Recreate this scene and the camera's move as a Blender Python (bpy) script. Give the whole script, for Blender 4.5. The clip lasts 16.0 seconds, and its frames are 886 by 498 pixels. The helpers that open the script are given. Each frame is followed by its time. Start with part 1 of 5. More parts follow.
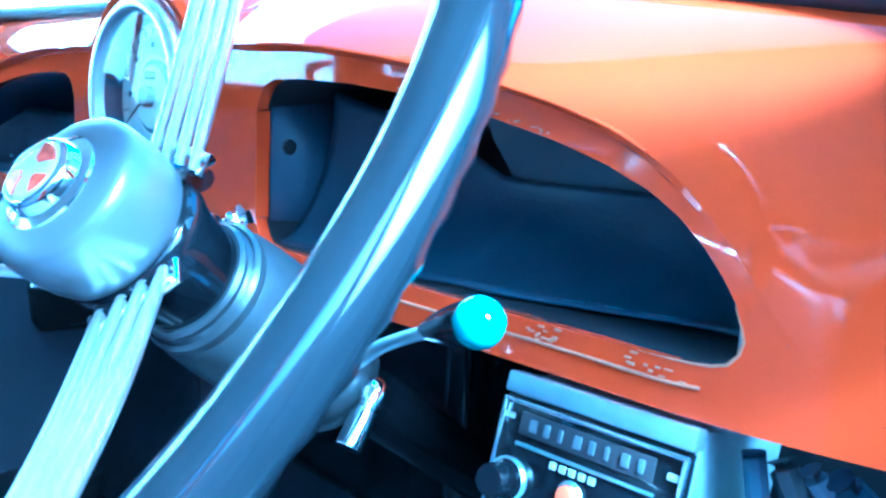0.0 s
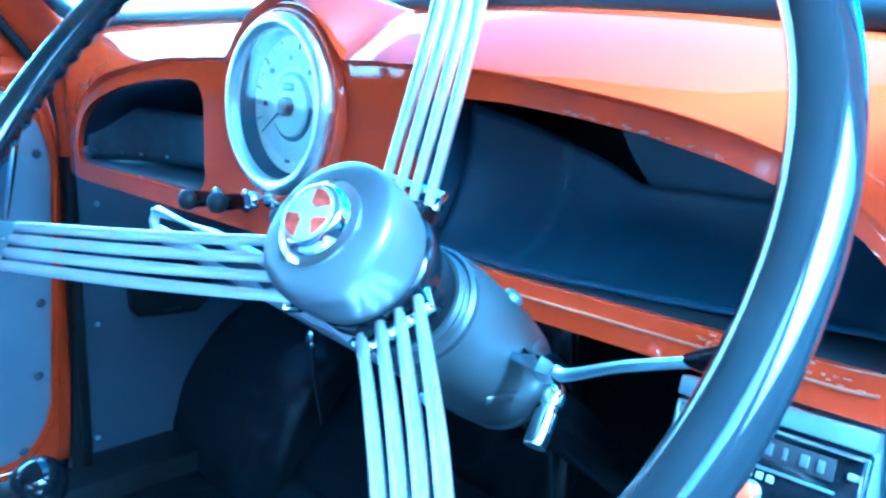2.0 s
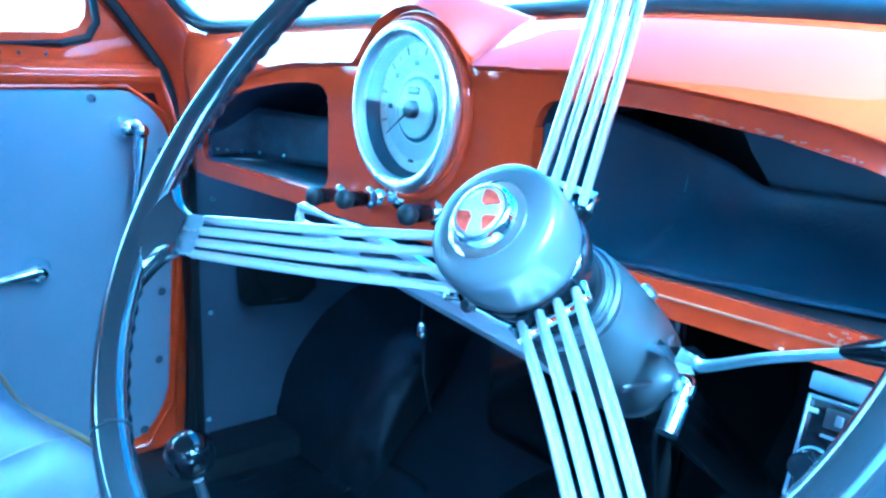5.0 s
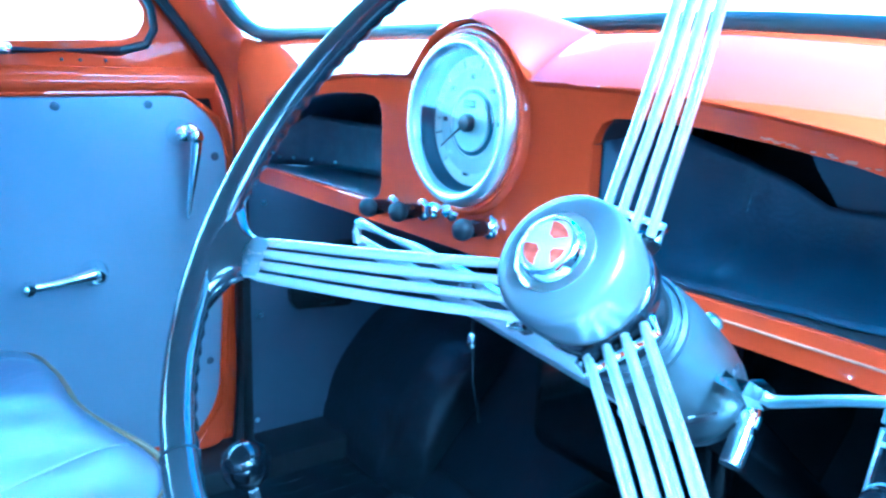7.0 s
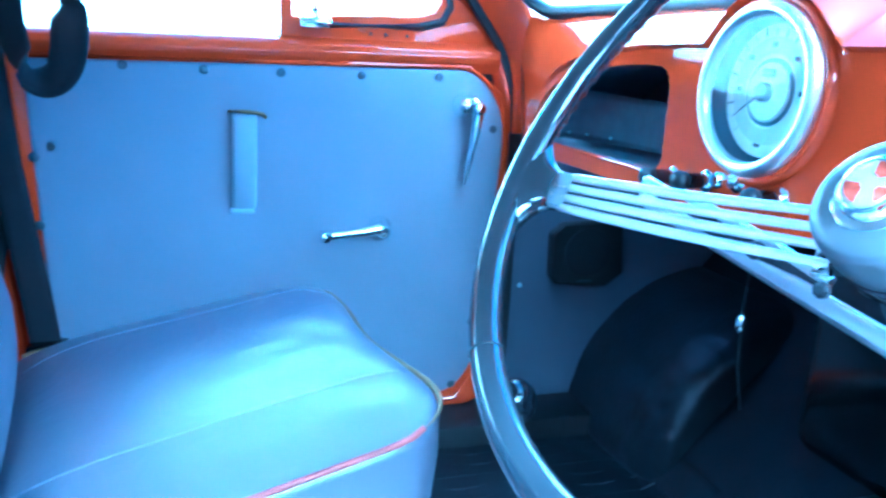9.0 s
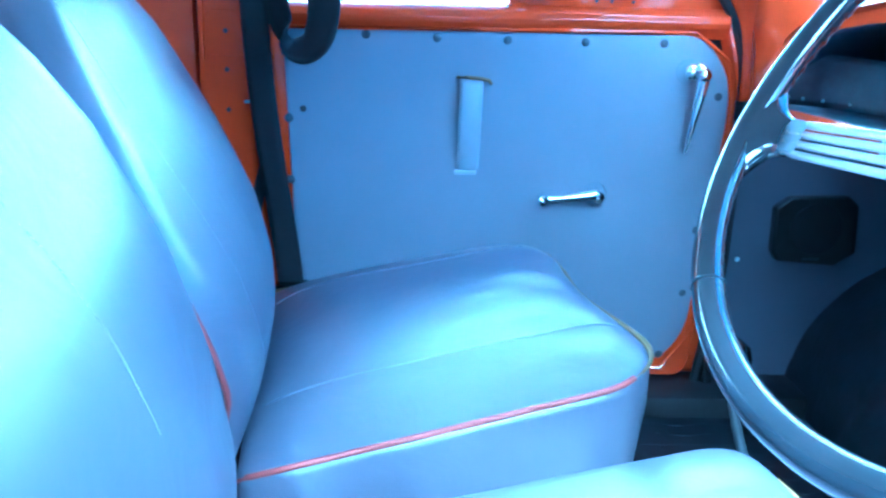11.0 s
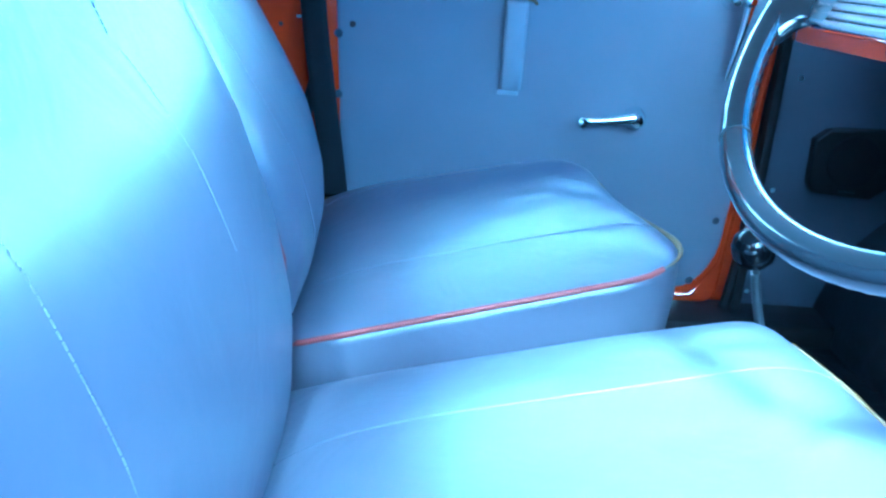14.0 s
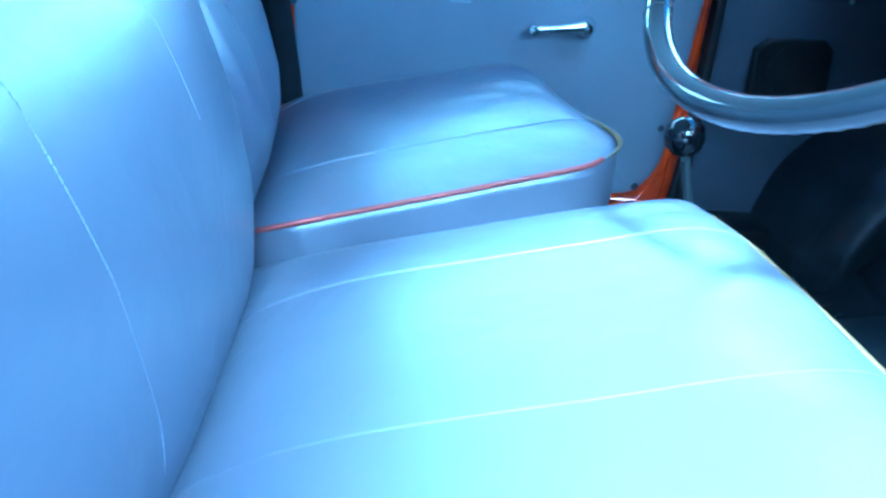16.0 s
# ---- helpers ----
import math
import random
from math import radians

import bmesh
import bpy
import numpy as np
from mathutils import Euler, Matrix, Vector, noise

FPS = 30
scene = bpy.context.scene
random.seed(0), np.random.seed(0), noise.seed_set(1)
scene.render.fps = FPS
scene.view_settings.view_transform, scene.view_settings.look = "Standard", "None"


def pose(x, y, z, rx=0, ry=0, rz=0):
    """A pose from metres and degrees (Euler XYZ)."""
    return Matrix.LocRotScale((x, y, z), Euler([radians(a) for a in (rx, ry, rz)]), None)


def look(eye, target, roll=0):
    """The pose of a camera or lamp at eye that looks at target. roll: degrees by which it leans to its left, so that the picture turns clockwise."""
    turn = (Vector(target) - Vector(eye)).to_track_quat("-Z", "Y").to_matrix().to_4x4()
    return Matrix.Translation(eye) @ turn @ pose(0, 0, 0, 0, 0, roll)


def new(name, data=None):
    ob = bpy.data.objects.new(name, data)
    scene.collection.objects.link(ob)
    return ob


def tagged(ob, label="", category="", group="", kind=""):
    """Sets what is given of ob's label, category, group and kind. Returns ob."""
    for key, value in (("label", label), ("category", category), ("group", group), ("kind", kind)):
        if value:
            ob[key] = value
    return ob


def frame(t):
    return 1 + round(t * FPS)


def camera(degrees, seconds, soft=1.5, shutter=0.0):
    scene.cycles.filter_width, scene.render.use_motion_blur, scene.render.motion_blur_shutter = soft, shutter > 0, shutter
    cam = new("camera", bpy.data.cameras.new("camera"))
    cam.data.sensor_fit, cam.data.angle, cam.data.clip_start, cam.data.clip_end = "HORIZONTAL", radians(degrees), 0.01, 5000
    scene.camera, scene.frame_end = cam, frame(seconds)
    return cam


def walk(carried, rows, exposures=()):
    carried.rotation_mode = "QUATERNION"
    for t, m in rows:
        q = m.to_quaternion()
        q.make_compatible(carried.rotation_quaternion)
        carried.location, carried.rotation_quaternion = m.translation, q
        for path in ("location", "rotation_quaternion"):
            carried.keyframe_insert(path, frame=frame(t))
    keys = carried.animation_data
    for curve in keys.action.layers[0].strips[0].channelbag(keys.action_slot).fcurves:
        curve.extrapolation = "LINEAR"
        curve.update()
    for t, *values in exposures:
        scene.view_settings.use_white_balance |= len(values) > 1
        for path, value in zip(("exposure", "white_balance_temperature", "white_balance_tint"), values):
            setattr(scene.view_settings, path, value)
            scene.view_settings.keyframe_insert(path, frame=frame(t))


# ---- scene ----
cam = camera(58.7, 16.0, soft=2.5, shutter=0.5)
PATH = [
    (0, (0.62, -0.309, 0.678), (-0.72, 1.132, 0.321), 3.2),
    (0.5, (0.612, -0.326, 0.683), (-0.726, 1.11, 0.297), 3.0),
    (1, (0.601, -0.347, 0.69), (-0.735, 1.083, 0.279), 2.9),
    (1.5, (0.591, -0.368, 0.699), (-0.765, 1.038, 0.271), 2.5),
    (2, (0.584, -0.387, 0.704), (-0.801, 0.99, 0.274), 2.3),
    (2.5, (0.581, -0.409, 0.706), (-0.831, 0.941, 0.277), 2.1),
    (3, (0.579, -0.42, 0.702), (-0.871, 0.892, 0.284), 2.4),
    (3.5, (0.581, -0.429, 0.7), (-0.897, 0.851, 0.283), 2.3),
    (4, (0.585, -0.434, 0.7), (-0.914, 0.821, 0.275), 2.2),
    (6.5, (0.573, -0.438, 0.724), (-0.956, 0.765, 0.26), 1.8),
    (7, (0.571, -0.442, 0.723), (-1.002, 0.706, 0.268), 2.0),
    (7.5, (0.573, -0.449, 0.717), (-1.066, 0.604, 0.264), 2.3),
    (8, (0.578, -0.461, 0.71), (-1.14, 0.452, 0.246), 2.7),
    (8.5, (0.585, -0.475, 0.701), (-1.203, 0.285, 0.227), 3.2),
    (9, (0.591, -0.485, 0.694), (-1.253, 0.115, 0.204), 3.1),
    (9.5, (0.6, -0.487, 0.688), (-1.285, -0.051, 0.18), 2.7),
    (10, (0.612, -0.494, 0.686), (-1.293, -0.196, 0.157), 2.3),
    (12.5, (0.664, -0.514, 0.656), (-1.241, -0.565, 0.048), 2.2),
    (13, (0.672, -0.514, 0.646), (-1.227, -0.562, 0.021), 2.4),
    (13.5, (0.684, -0.514, 0.638), (-1.207, -0.536, -0.013), 2.7),
    (14, (0.7, -0.514, 0.629), (-1.182, -0.504, -0.047), 3.5),
    (14.5, (0.716, -0.511, 0.624), (-1.153, -0.474, -0.087), 3.7),
    (15, (0.727, -0.513, 0.617), (-1.127, -0.439, -0.131), 4.4),
    (15.5, (0.746, -0.506, 0.62), (-1.085, -0.412, -0.18), 4.2),
    (16, (0.76, -0.506, 0.609), (-1.052, -0.383, -0.227), 4.5),
]

EXPOSURES = [(0.0, 3.42, 2880, -17.0), (4.0, 3.50, 2880, -17.0), (7.5, 3.90, 2900, -17.0), (9.5, 3.98, 2980, -17.0), (13.0, 3.52, 3070, -17.0), (16.0, 3.24, 3070, -17.0)]
walk(cam, [(t, look(eye, target, roll)) for t, eye, target, roll in PATH], EXPOSURES)

# ---- daylight ----
SUN_EL, SUN_AZ = radians(46), radians(97)          # azimuth from +y (ahead) towards +x (right)
world = bpy.data.worlds.new("sky")
scene.world = world
world.use_nodes = True
wn = world.node_tree.nodes
sky = wn.new("ShaderNodeTexSky")
sky.sky_type, sky.sun_disc = "NISHITA", False
sky.sun_elevation, sky.sun_rotation = SUN_EL, SUN_AZ
sky.air_density, sky.dust_density, sky.ozone_density = 0.8, 7.0, 0.8
wn["Background"].inputs["Strength"].default_value = 0.15
world.node_tree.links.new(sky.outputs["Color"], wn["Background"].inputs["Color"])
sun = new("sun", bpy.data.lights.new("sun", "SUN"))
sun.data.energy, sun.data.angle, sun.data.color = 3.1, radians(8.0), (1.0, 0.87, 0.74)
SUN_TO = Vector((math.cos(SUN_EL) * math.sin(SUN_AZ), math.cos(SUN_EL) * math.cos(SUN_AZ), math.sin(SUN_EL)))
sun.matrix_world = look(SUN_TO * 8, (0, 0, 0))


# ---- materials ----
def mat(name, color, rough=0.5, metal=0.0, var=0.12, scale=18.0, bump=0.0, bscale=300.0, coat=0.0, coat_ior=1.6, coat_rough=0.05, spec=0.5, rvar=0.12, dirt=None, dscale=4.0, damount=0.3, crease=0.0, cscale=16.0):
    """Procedural surface: colour varied at two scales, roughness varied, fine relief."""
    m = bpy.data.materials.new(name)
    m.use_nodes = True
    nt = m.node_tree
    N, L = nt.nodes, nt.links
    b = N["Principled BSDF"]
    tc = N.new("ShaderNodeTexCoord")
    n1 = N.new("ShaderNodeTexNoise")
    n1.inputs["Scale"].default_value, n1.inputs["Detail"].default_value = scale, 5
    L.new(tc.outputs["Object"], n1.inputs["Vector"])
    r1 = N.new("ShaderNodeValToRGB")
    lo = [max(0.0, c * (1 - var)) for c in color]
    hi = [min(1.0, c * (1 + var)) for c in color]
    r1.color_ramp.elements[0].position, r1.color_ramp.elements[1].position = 0.3, 0.7
    r1.color_ramp.elements[0].color, r1.color_ramp.elements[1].color = (*lo, 1), (*hi, 1)
    L.new(n1.outputs["Fac"], r1.inputs["Fac"])
    out = r1.outputs["Color"]
    n2 = N.new("ShaderNodeTexNoise")
    n2.inputs["Scale"].default_value, n2.inputs["Detail"].default_value, n2.inputs["Roughness"].default_value = dscale, 8, 0.65
    L.new(tc.outputs["Object"], n2.inputs["Vector"])
    if dirt:
        mx = N.new("ShaderNodeMix")
        mx.data_type = "RGBA"
        rr = N.new("ShaderNodeMapRange")
        rr.inputs["From Min"].default_value, rr.inputs["From Max"].default_value = 0.5, 0.75
        rr.inputs["To Max"].default_value = damount
        L.new(n2.outputs["Fac"], rr.inputs["Value"])
        L.new(rr.outputs["Result"], mx.inputs["Factor"])
        L.new(out, mx.inputs["A"])
        mx.inputs["B"].default_value = (*dirt, 1)
        out = mx.outputs["Result"]
    L.new(out, b.inputs["Base Color"])
    mr = N.new("ShaderNodeMapRange")
    mr.inputs["To Min"].default_value, mr.inputs["To Max"].default_value = max(0.02, rough - rvar * rough), min(1, rough + rvar * rough)
    L.new(n2.outputs["Fac"], mr.inputs["Value"])
    L.new(mr.outputs["Result"], b.inputs["Roughness"])
    b.inputs["Metallic"].default_value, b.inputs["Specular IOR Level"].default_value = metal, spec
    b.inputs["Coat Weight"].default_value, b.inputs["Coat Roughness"].default_value, b.inputs["Coat IOR"].default_value = coat, coat_rough, coat_ior
    if bump:
        n3 = N.new("ShaderNodeTexNoise")
        n3.inputs["Scale"].default_value, n3.inputs["Detail"].default_value = bscale, 3
        L.new(tc.outputs["Object"], n3.inputs["Vector"])
        bp = N.new("ShaderNodeBump")
        bp.inputs["Strength"].default_value, bp.inputs["Distance"].default_value = bump, 0.001
        L.new(n3.outputs["Fac"], bp.inputs["Height"])
        L.new(bp.outputs["Normal"], b.inputs["Normal"])
        if crease:
            n4, fold = N.new("ShaderNodeTexNoise"), N.new("ShaderNodeBump")
            n4.inputs["Scale"].default_value, n4.inputs["Detail"].default_value, n4.inputs["Distortion"].default_value = cscale, 3, 0.8
            L.new(tc.outputs["Object"], n4.inputs["Vector"])
            fold.inputs["Strength"].default_value, fold.inputs["Distance"].default_value = crease, 0.006
            L.new(n4.outputs["Fac"], fold.inputs["Height"])
            L.new(fold.outputs["Normal"], bp.inputs["Normal"])
    return m


def glass(name, color=(0.93, 0.97, 0.97), rough=0.0):
    m = bpy.data.materials.new(name)
    m.use_nodes = True
    N, L = m.node_tree.nodes, m.node_tree.links
    N.remove(N["Principled BSDF"])
    clear, gloss, mix, fr = N.new("ShaderNodeBsdfTransparent"), N.new("ShaderNodeBsdfGlossy"), N.new("ShaderNodeMixShader"), N.new("ShaderNodeLayerWeight")
    power, edge = N.new("ShaderNodeMath"), N.new("ShaderNodeMath")
    clear.inputs["Color"].default_value = (*color, 1)
    gloss.inputs["Roughness"].default_value = rough
    power.operation, power.inputs[1].default_value = "POWER", 5.0
    edge.operation, edge.inputs[1].default_value, edge.inputs[2].default_value = "MULTIPLY_ADD", 0.9, 0.045
    L.new(fr.outputs["Facing"], power.inputs[0])
    L.new(power.outputs[0], edge.inputs[0])
    L.new(edge.outputs[0], mix.inputs["Fac"])
    L.new(clear.outputs[0], mix.inputs[1])
    L.new(gloss.outputs[0], mix.inputs[2])
    L.new(mix.outputs[0], N["Material Output"].inputs["Surface"])
    return m


PAINT = mat("red_paint", (0.55, 0.061, 0.008), 0.35, var=0.05, scale=7, coat=1.0, coat_ior=1.5, coat_rough=0.035, spec=0.0, bump=0.03, bscale=60, dirt=(0.50, 0.054, 0.008), dscale=9, damount=0.5)
# body red darkened and dulled, standing for shade in the recess behind the pillar
SHADED_RED = mat("shaded_matt_red", (0.17, 0.020, 0.007), 0.6, var=0.12, scale=14, bump=0.1, bscale=200)
PAINT_WORN = mat("worn_paint_edge", (0.42, 0.20, 0.10), 0.5, var=0.2, scale=90)
VINYL = mat("blue_vinyl", (0.128, 0.129, 0.166), 0.36, spec=1.0, crease=0.30, cscale=12, var=0.04, scale=9, rvar=0.12, bump=0.08, bscale=260)
VINYL_SEAM = mat("vinyl_seam", (0.22, 0.225, 0.28), 0.35, var=0.1, scale=80)
CARD = mat("blue_door_card", (0.238, 0.252, 0.312), 0.48, crease=0.22, cscale=9, var=0.05, scale=6, bump=0.2, bscale=500)
STRAP = mat("pale_blue_strap_vinyl", (0.36, 0.39, 0.46), 0.4, var=0.06, scale=20, bump=0.2, bscale=420)
KICK = mat("grey_blue_board", (0.105, 0.117, 0.156), 0.6, var=0.08, scale=8, bump=0.25, bscale=400, dirt=(0.085, 0.095, 0.128), dscale=5)
LINING = mat("dark_lining_board", (0.042, 0.058, 0.088), 0.42, var=0.2, scale=12, bump=0.3, bscale=250, dirt=(0.062, 0.085, 0.125), dscale=6, damount=0.6)
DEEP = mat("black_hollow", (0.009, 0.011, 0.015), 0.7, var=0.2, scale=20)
RUBBER = mat("black_rubber", (0.0108, 0.012, 0.0144), 0.5, var=0.2, scale=60, bump=0.2)
MAT = mat("black_rubber_mat", (0.008, 0.010, 0.014), 0.50, spec=0.3, var=0.35, scale=14, bump=0.5, bscale=120, dirt=(0.015, 0.019, 0.026), dscale=7, damount=0.6)
COVER = mat("black_leathercloth", (0.013, 0.016, 0.022), 0.42, var=0.3, scale=16, bump=0.6, bscale=90, dirt=(0.026, 0.033, 0.045), dscale=9, damount=0.6)
STUD = mat("worn_rubber_stud", (0.040, 0.050, 0.066), 0.40, var=0.4, scale=40)
BLACK = mat("black_plastic", (0.0056, 0.0063, 0.0084), 0.10, var=0.15, scale=50, bump=0.05)
RIM = mat("black_wheel_plastic", (0.012, 0.014, 0.018), 0.12, var=0.15, scale=30, spec=0.6, coat=0.5, coat_ior=1.7, coat_rough=0.05)
CHROME = mat("chrome", (0.86, 0.90, 0.92), 0.10, 1.0, var=0.04, scale=40, rvar=0.5)
SPOKE = mat("polished_spoke_wire", (0.95, 0.96, 0.96), 0.38, 1.0, var=0.03, scale=60, rvar=0.2)
SATIN = mat("satin_steel", (0.62, 0.70, 0.74), 0.40, 1.0, var=0.08, scale=60, rvar=0.2)
HUBGREY = mat("silver_grey_hub", (0.072, 0.077, 0.086), 0.34, 0.0, spec=1.0, var=0.06, scale=30, coat=0.0, bump=0.05, bscale=200)
COWL = mat("silver_column_paint", (0.055, 0.06, 0.067), 0.36, 0.4, var=0.1, scale=20, bump=0.05, dirt=(0.065, 0.07, 0.08), dscale=20)
WEB = mat("black_webbing", (0.005, 0.0062, 0.009), 0.75, var=0.3, scale=300, bump=0.6, bscale=900)
PIPE_Y = mat("pale_yellow_piping", (0.16, 0.11, 0.035), 0.45, var=0.08, scale=60)
PIPE_R = mat("red_piping", (0.25, 0.06, 0.05), 0.45, var=0.08, scale=60)
CREAM = mat("cream_dial_face", (0.92, 0.90, 0.80), 0.45, var=0.04, scale=40)
DIALDARK = mat("dial_shadow_grey", (0.121, 0.165, 0.198), 0.4, var=0.1, scale=40)
INK = mat("dark_print", (0.03, 0.03, 0.035), 0.5)
GREEN = mat("turquoise_knob", (0.10, 0.25, 0.24), 0.15, var=0.05, coat=0.7)
ORANGE = mat("orange_button", (0.595, 0.112, 0.035), 0.35)
SILVERCASE = mat("galvanised_case", (0.45, 0.52, 0.57), 0.4, 0.8, var=0.12, scale=40, rvar=0.3)
EMBLEM_RED = mat("red_enamel", (0.42, 0.07, 0.035), 0.2, var=0.5, scale=160, coat=0.6)
EMBLEM_WHITE = mat("white_enamel", (0.52, 0.53, 0.50), 0.2, coat=0.6)
HEADLINE = mat("grey_headlining", (0.62, 0.62, 0.6), 0.85, var=0.05, bump=0.3)
GLASS = glass("clear_glass")
FADED = mat("faded_print", (0.13, 0.145, 0.16), 0.5)
PRINT = mat("pale_print", (0.36, 0.38, 0.38), 0.5)


# ---- building helpers ----
PLACE = {}


def thing(name, base, label, category, group="", kind=""):
    """An Empty at the base of a thing, which carries its parts."""
    ob = new(name)
    ob.empty_display_size = 0.05
    ob.location = base
    PLACE[ob] = Vector(base)
    return tagged(ob, label, category, group, kind)


def part(name, bm, material, parent=None, label="", smooth=40, thick=0.0, kind="", category="", bevel=0.0):
    """Links a bmesh, given in the world's metres, as one mesh object under its parent."""
    me = bpy.data.meshes.new(name)
    bmesh.ops.recalc_face_normals(bm, faces=bm.faces)
    lo = Vector([min(v.co[i] for v in bm.verts) for i in range(3)])
    hi = Vector([max(v.co[i] for v in bm.verts) for i in range(3)])
    mid = (lo + hi) / 2
    for v in bm.verts:
        v.co -= mid
    bm.to_mesh(me)
    bm.free()
    me.materials.append(material)
    me.polygons.foreach_set("use_smooth", [True] * len(me.polygons))
    me.set_sharp_from_angle(angle=radians(smooth))
    ob = new(name, me)
    PLACE[ob] = mid
    if parent:
        ob.parent = parent
        ob.location = mid - PLACE[parent]
    else:
        ob.location = mid
    if thick:
        s = ob.modifiers.new("thickness", "SOLIDIFY")
        s.thickness, s.offset = thick, -1
    if bevel:
        s = ob.modifiers.new("edges", "BEVEL")
        s.width, s.segments, s.limit_method = bevel, 2, "ANGLE"
    return tagged(ob, label, category, "", kind)


def box(lo, hi, bevel=0.0, seg=2, m=None, bm=None):
    own = bm or bmesh.new()
    lo, hi = Vector(lo), Vector(hi)
    r = bmesh.ops.create_cube(own, size=1.0)
    for v in r["verts"]:
        v.co = Vector([(lo[i] + hi[i]) / 2 + v.co[i] * (hi[i] - lo[i]) for i in range(3)])
    if bevel:
        es = list({e for v in r["verts"] for e in v.link_edges})
        rb = bmesh.ops.bevel(own, geom=es, offset=bevel, segments=seg, profile=0.5, affect="EDGES")
    if m is not None:
        own.transform(m)
    return own


def frame_of(d):
    d = Vector(d).normalized()
    a = Vector((0, 0, 1)) if abs(d.z) < 0.9 else Vector((1, 0, 0))
    x = d.cross(a).normalized()
    return x, x.cross(d).normalized(), d


def tube(pts, r, seg=12, closed=False, bm=None, squash=None):
    """A round (or squashed) bar along points; r may be a list."""
    own = bm or bmesh.new()
    pts = [Vector(p) for p in pts]
    n = len(pts)
    rings = []
    px = None
    for i, p in enumerate(pts):
        d = (pts[(i + 1) % n] - pts[i - 1]) if closed else (pts[min(i + 1, n - 1)] - pts[max(i - 1, 0)])
        d.normalize()
        if px is None:
            x, y, _ = frame_of(d)
        else:
            x = (px - d * px.dot(d)).normalized()
            y = d.cross(x)
        px = x
        rr = r[i] if isinstance(r, (list, tuple)) else r
        ring = []
        for k in range(seg):
            a = 2 * math.pi * k / seg
            ca, sa = math.cos(a), math.sin(a)
            if squash:
                ring.append(own.verts.new(p + (x * ca * squash[0] + y * sa * squash[1]) * rr))
            else:
                ring.append(own.verts.new(p + (x * ca + y * sa) * rr))
        rings.append(ring)
    m = n if closed else n - 1
    for i in range(m):
        a, b = rings[i], rings[(i + 1) % n]
        off = 0
        if closed and i == n - 1:
            off = min(range(seg), key=lambda o: sum((a[k].co - b[(k + o) % seg].co).length for k in range(seg)))
        for k in range(seg):
            own.faces.new((a[k], a[(k + 1) % seg], b[(k + 1 + off) % seg], b[(k + off) % seg]))
    if not closed:
        own.faces.new(rings[0][::-1])
        own.faces.new(rings[-1])
    return own


def lathe(profile, origin, axis, seg=40, bm=None, cap=True):
    """Turns (radius, height) pairs round an axis."""
    own = bm or bmesh.new()
    x, y, d = frame_of(axis)
    o = Vector(origin)
    rings = []
    for r, h in profile:
        rings.append([own.verts.new(o + d * h + (x * math.cos(2 * math.pi * k / seg) + y * math.sin(2 * math.pi * k / seg)) * max(r, 1e-5)) for k in range(seg)])
    for a, b in zip(rings, rings[1:]):
        for k in range(seg):
            own.faces.new((a[k], a[(k + 1) % seg], b[(k + 1) % seg], b[k]))
    if cap:
        own.faces.new(rings[0][::-1])
        own.faces.new(rings[-1])
    return own


def sheet(fn, us, vs, bm=None, close_u=False):
    """A grid of quads through fn(u, v)."""
    own = bm or bmesh.new()
    g = [[own.verts.new(fn(u, v)) for v in vs] for u in us]
    k = len(us)
    for i in range(k if close_u else k - 1):
        for j in range(len(vs) - 1):
            own.faces.new((g[i][j], g[(i + 1) % k][j], g[(i + 1) % k][j + 1], g[i][j + 1]))
    return own


def prism(poly, place, depth, bm=None):
    """A polygon of (a, b) pairs, laid by place(a, b, c), from c = 0 to c = depth."""
    own = bm or bmesh.new()
    f0 = [own.verts.new(place(a, b, 0)) for a, b in poly]
    f1 = [own.verts.new(place(a, b, depth)) for a, b in poly]
    own.faces.new(f0)
    own.faces.new(f1[::-1])
    for i in range(len(poly)):
        j = (i + 1) % len(poly)
        own.faces.new((f0[i], f1[i], f1[j], f0[j]))
    return own


def rounded(poly, r, seg=5):
    """A polygon with rounded corners; r is one radius or one for each corner."""
    out = []
    n = len(poly)
    for i in range(n):
        p, a, b = Vector(poly[i]), Vector(poly[i - 1]), Vector(poly[(i + 1) % n])
        rr = r[i] if isinstance(r, (list, tuple)) else r
        if rr <= 0:
            out.append(tuple(p))
            continue
        da, db = (a - p), (b - p)
        rr = min(rr, da.length * 0.49, db.length * 0.49)
        s, e = p + da.normalized() * rr, p + db.normalized() * rr
        for k in range(seg + 1):
            t = k / seg
            q = s * (1 - t) ** 2 + p * 2 * t * (1 - t) + e * t * t
            out.append((q.x, q.y))
    return out


def lerp(x, xs, ys):
    return float(np.interp(x, xs, ys))


def soft_lerp(x, xs, ys, r):
    """The same line with its corners rounded over r to either side."""
    return float(np.mean(np.interp(x + r * np.linspace(-1, 1, 9), xs, ys)))


def spline(pts, n):
    """A smooth line of n points through pts."""
    pts = [Vector(p) for p in pts]
    out = []
    k = len(pts) - 1
    for i in range(n):
        t = i / (n - 1) * k
        j = min(int(t), k - 1)
        f = t - j
        p0, p1, p2, p3 = pts[max(j - 1, 0)], pts[j], pts[j + 1], pts[min(j + 2, k)]
        out.append(0.5 * ((2 * p1) + (p2 - p0) * f + (2 * p0 - 5 * p1 + 4 * p2 - p3) * f * f + (3 * p1 - p0 - 3 * p2 + p3) * f ** 3))
    return out


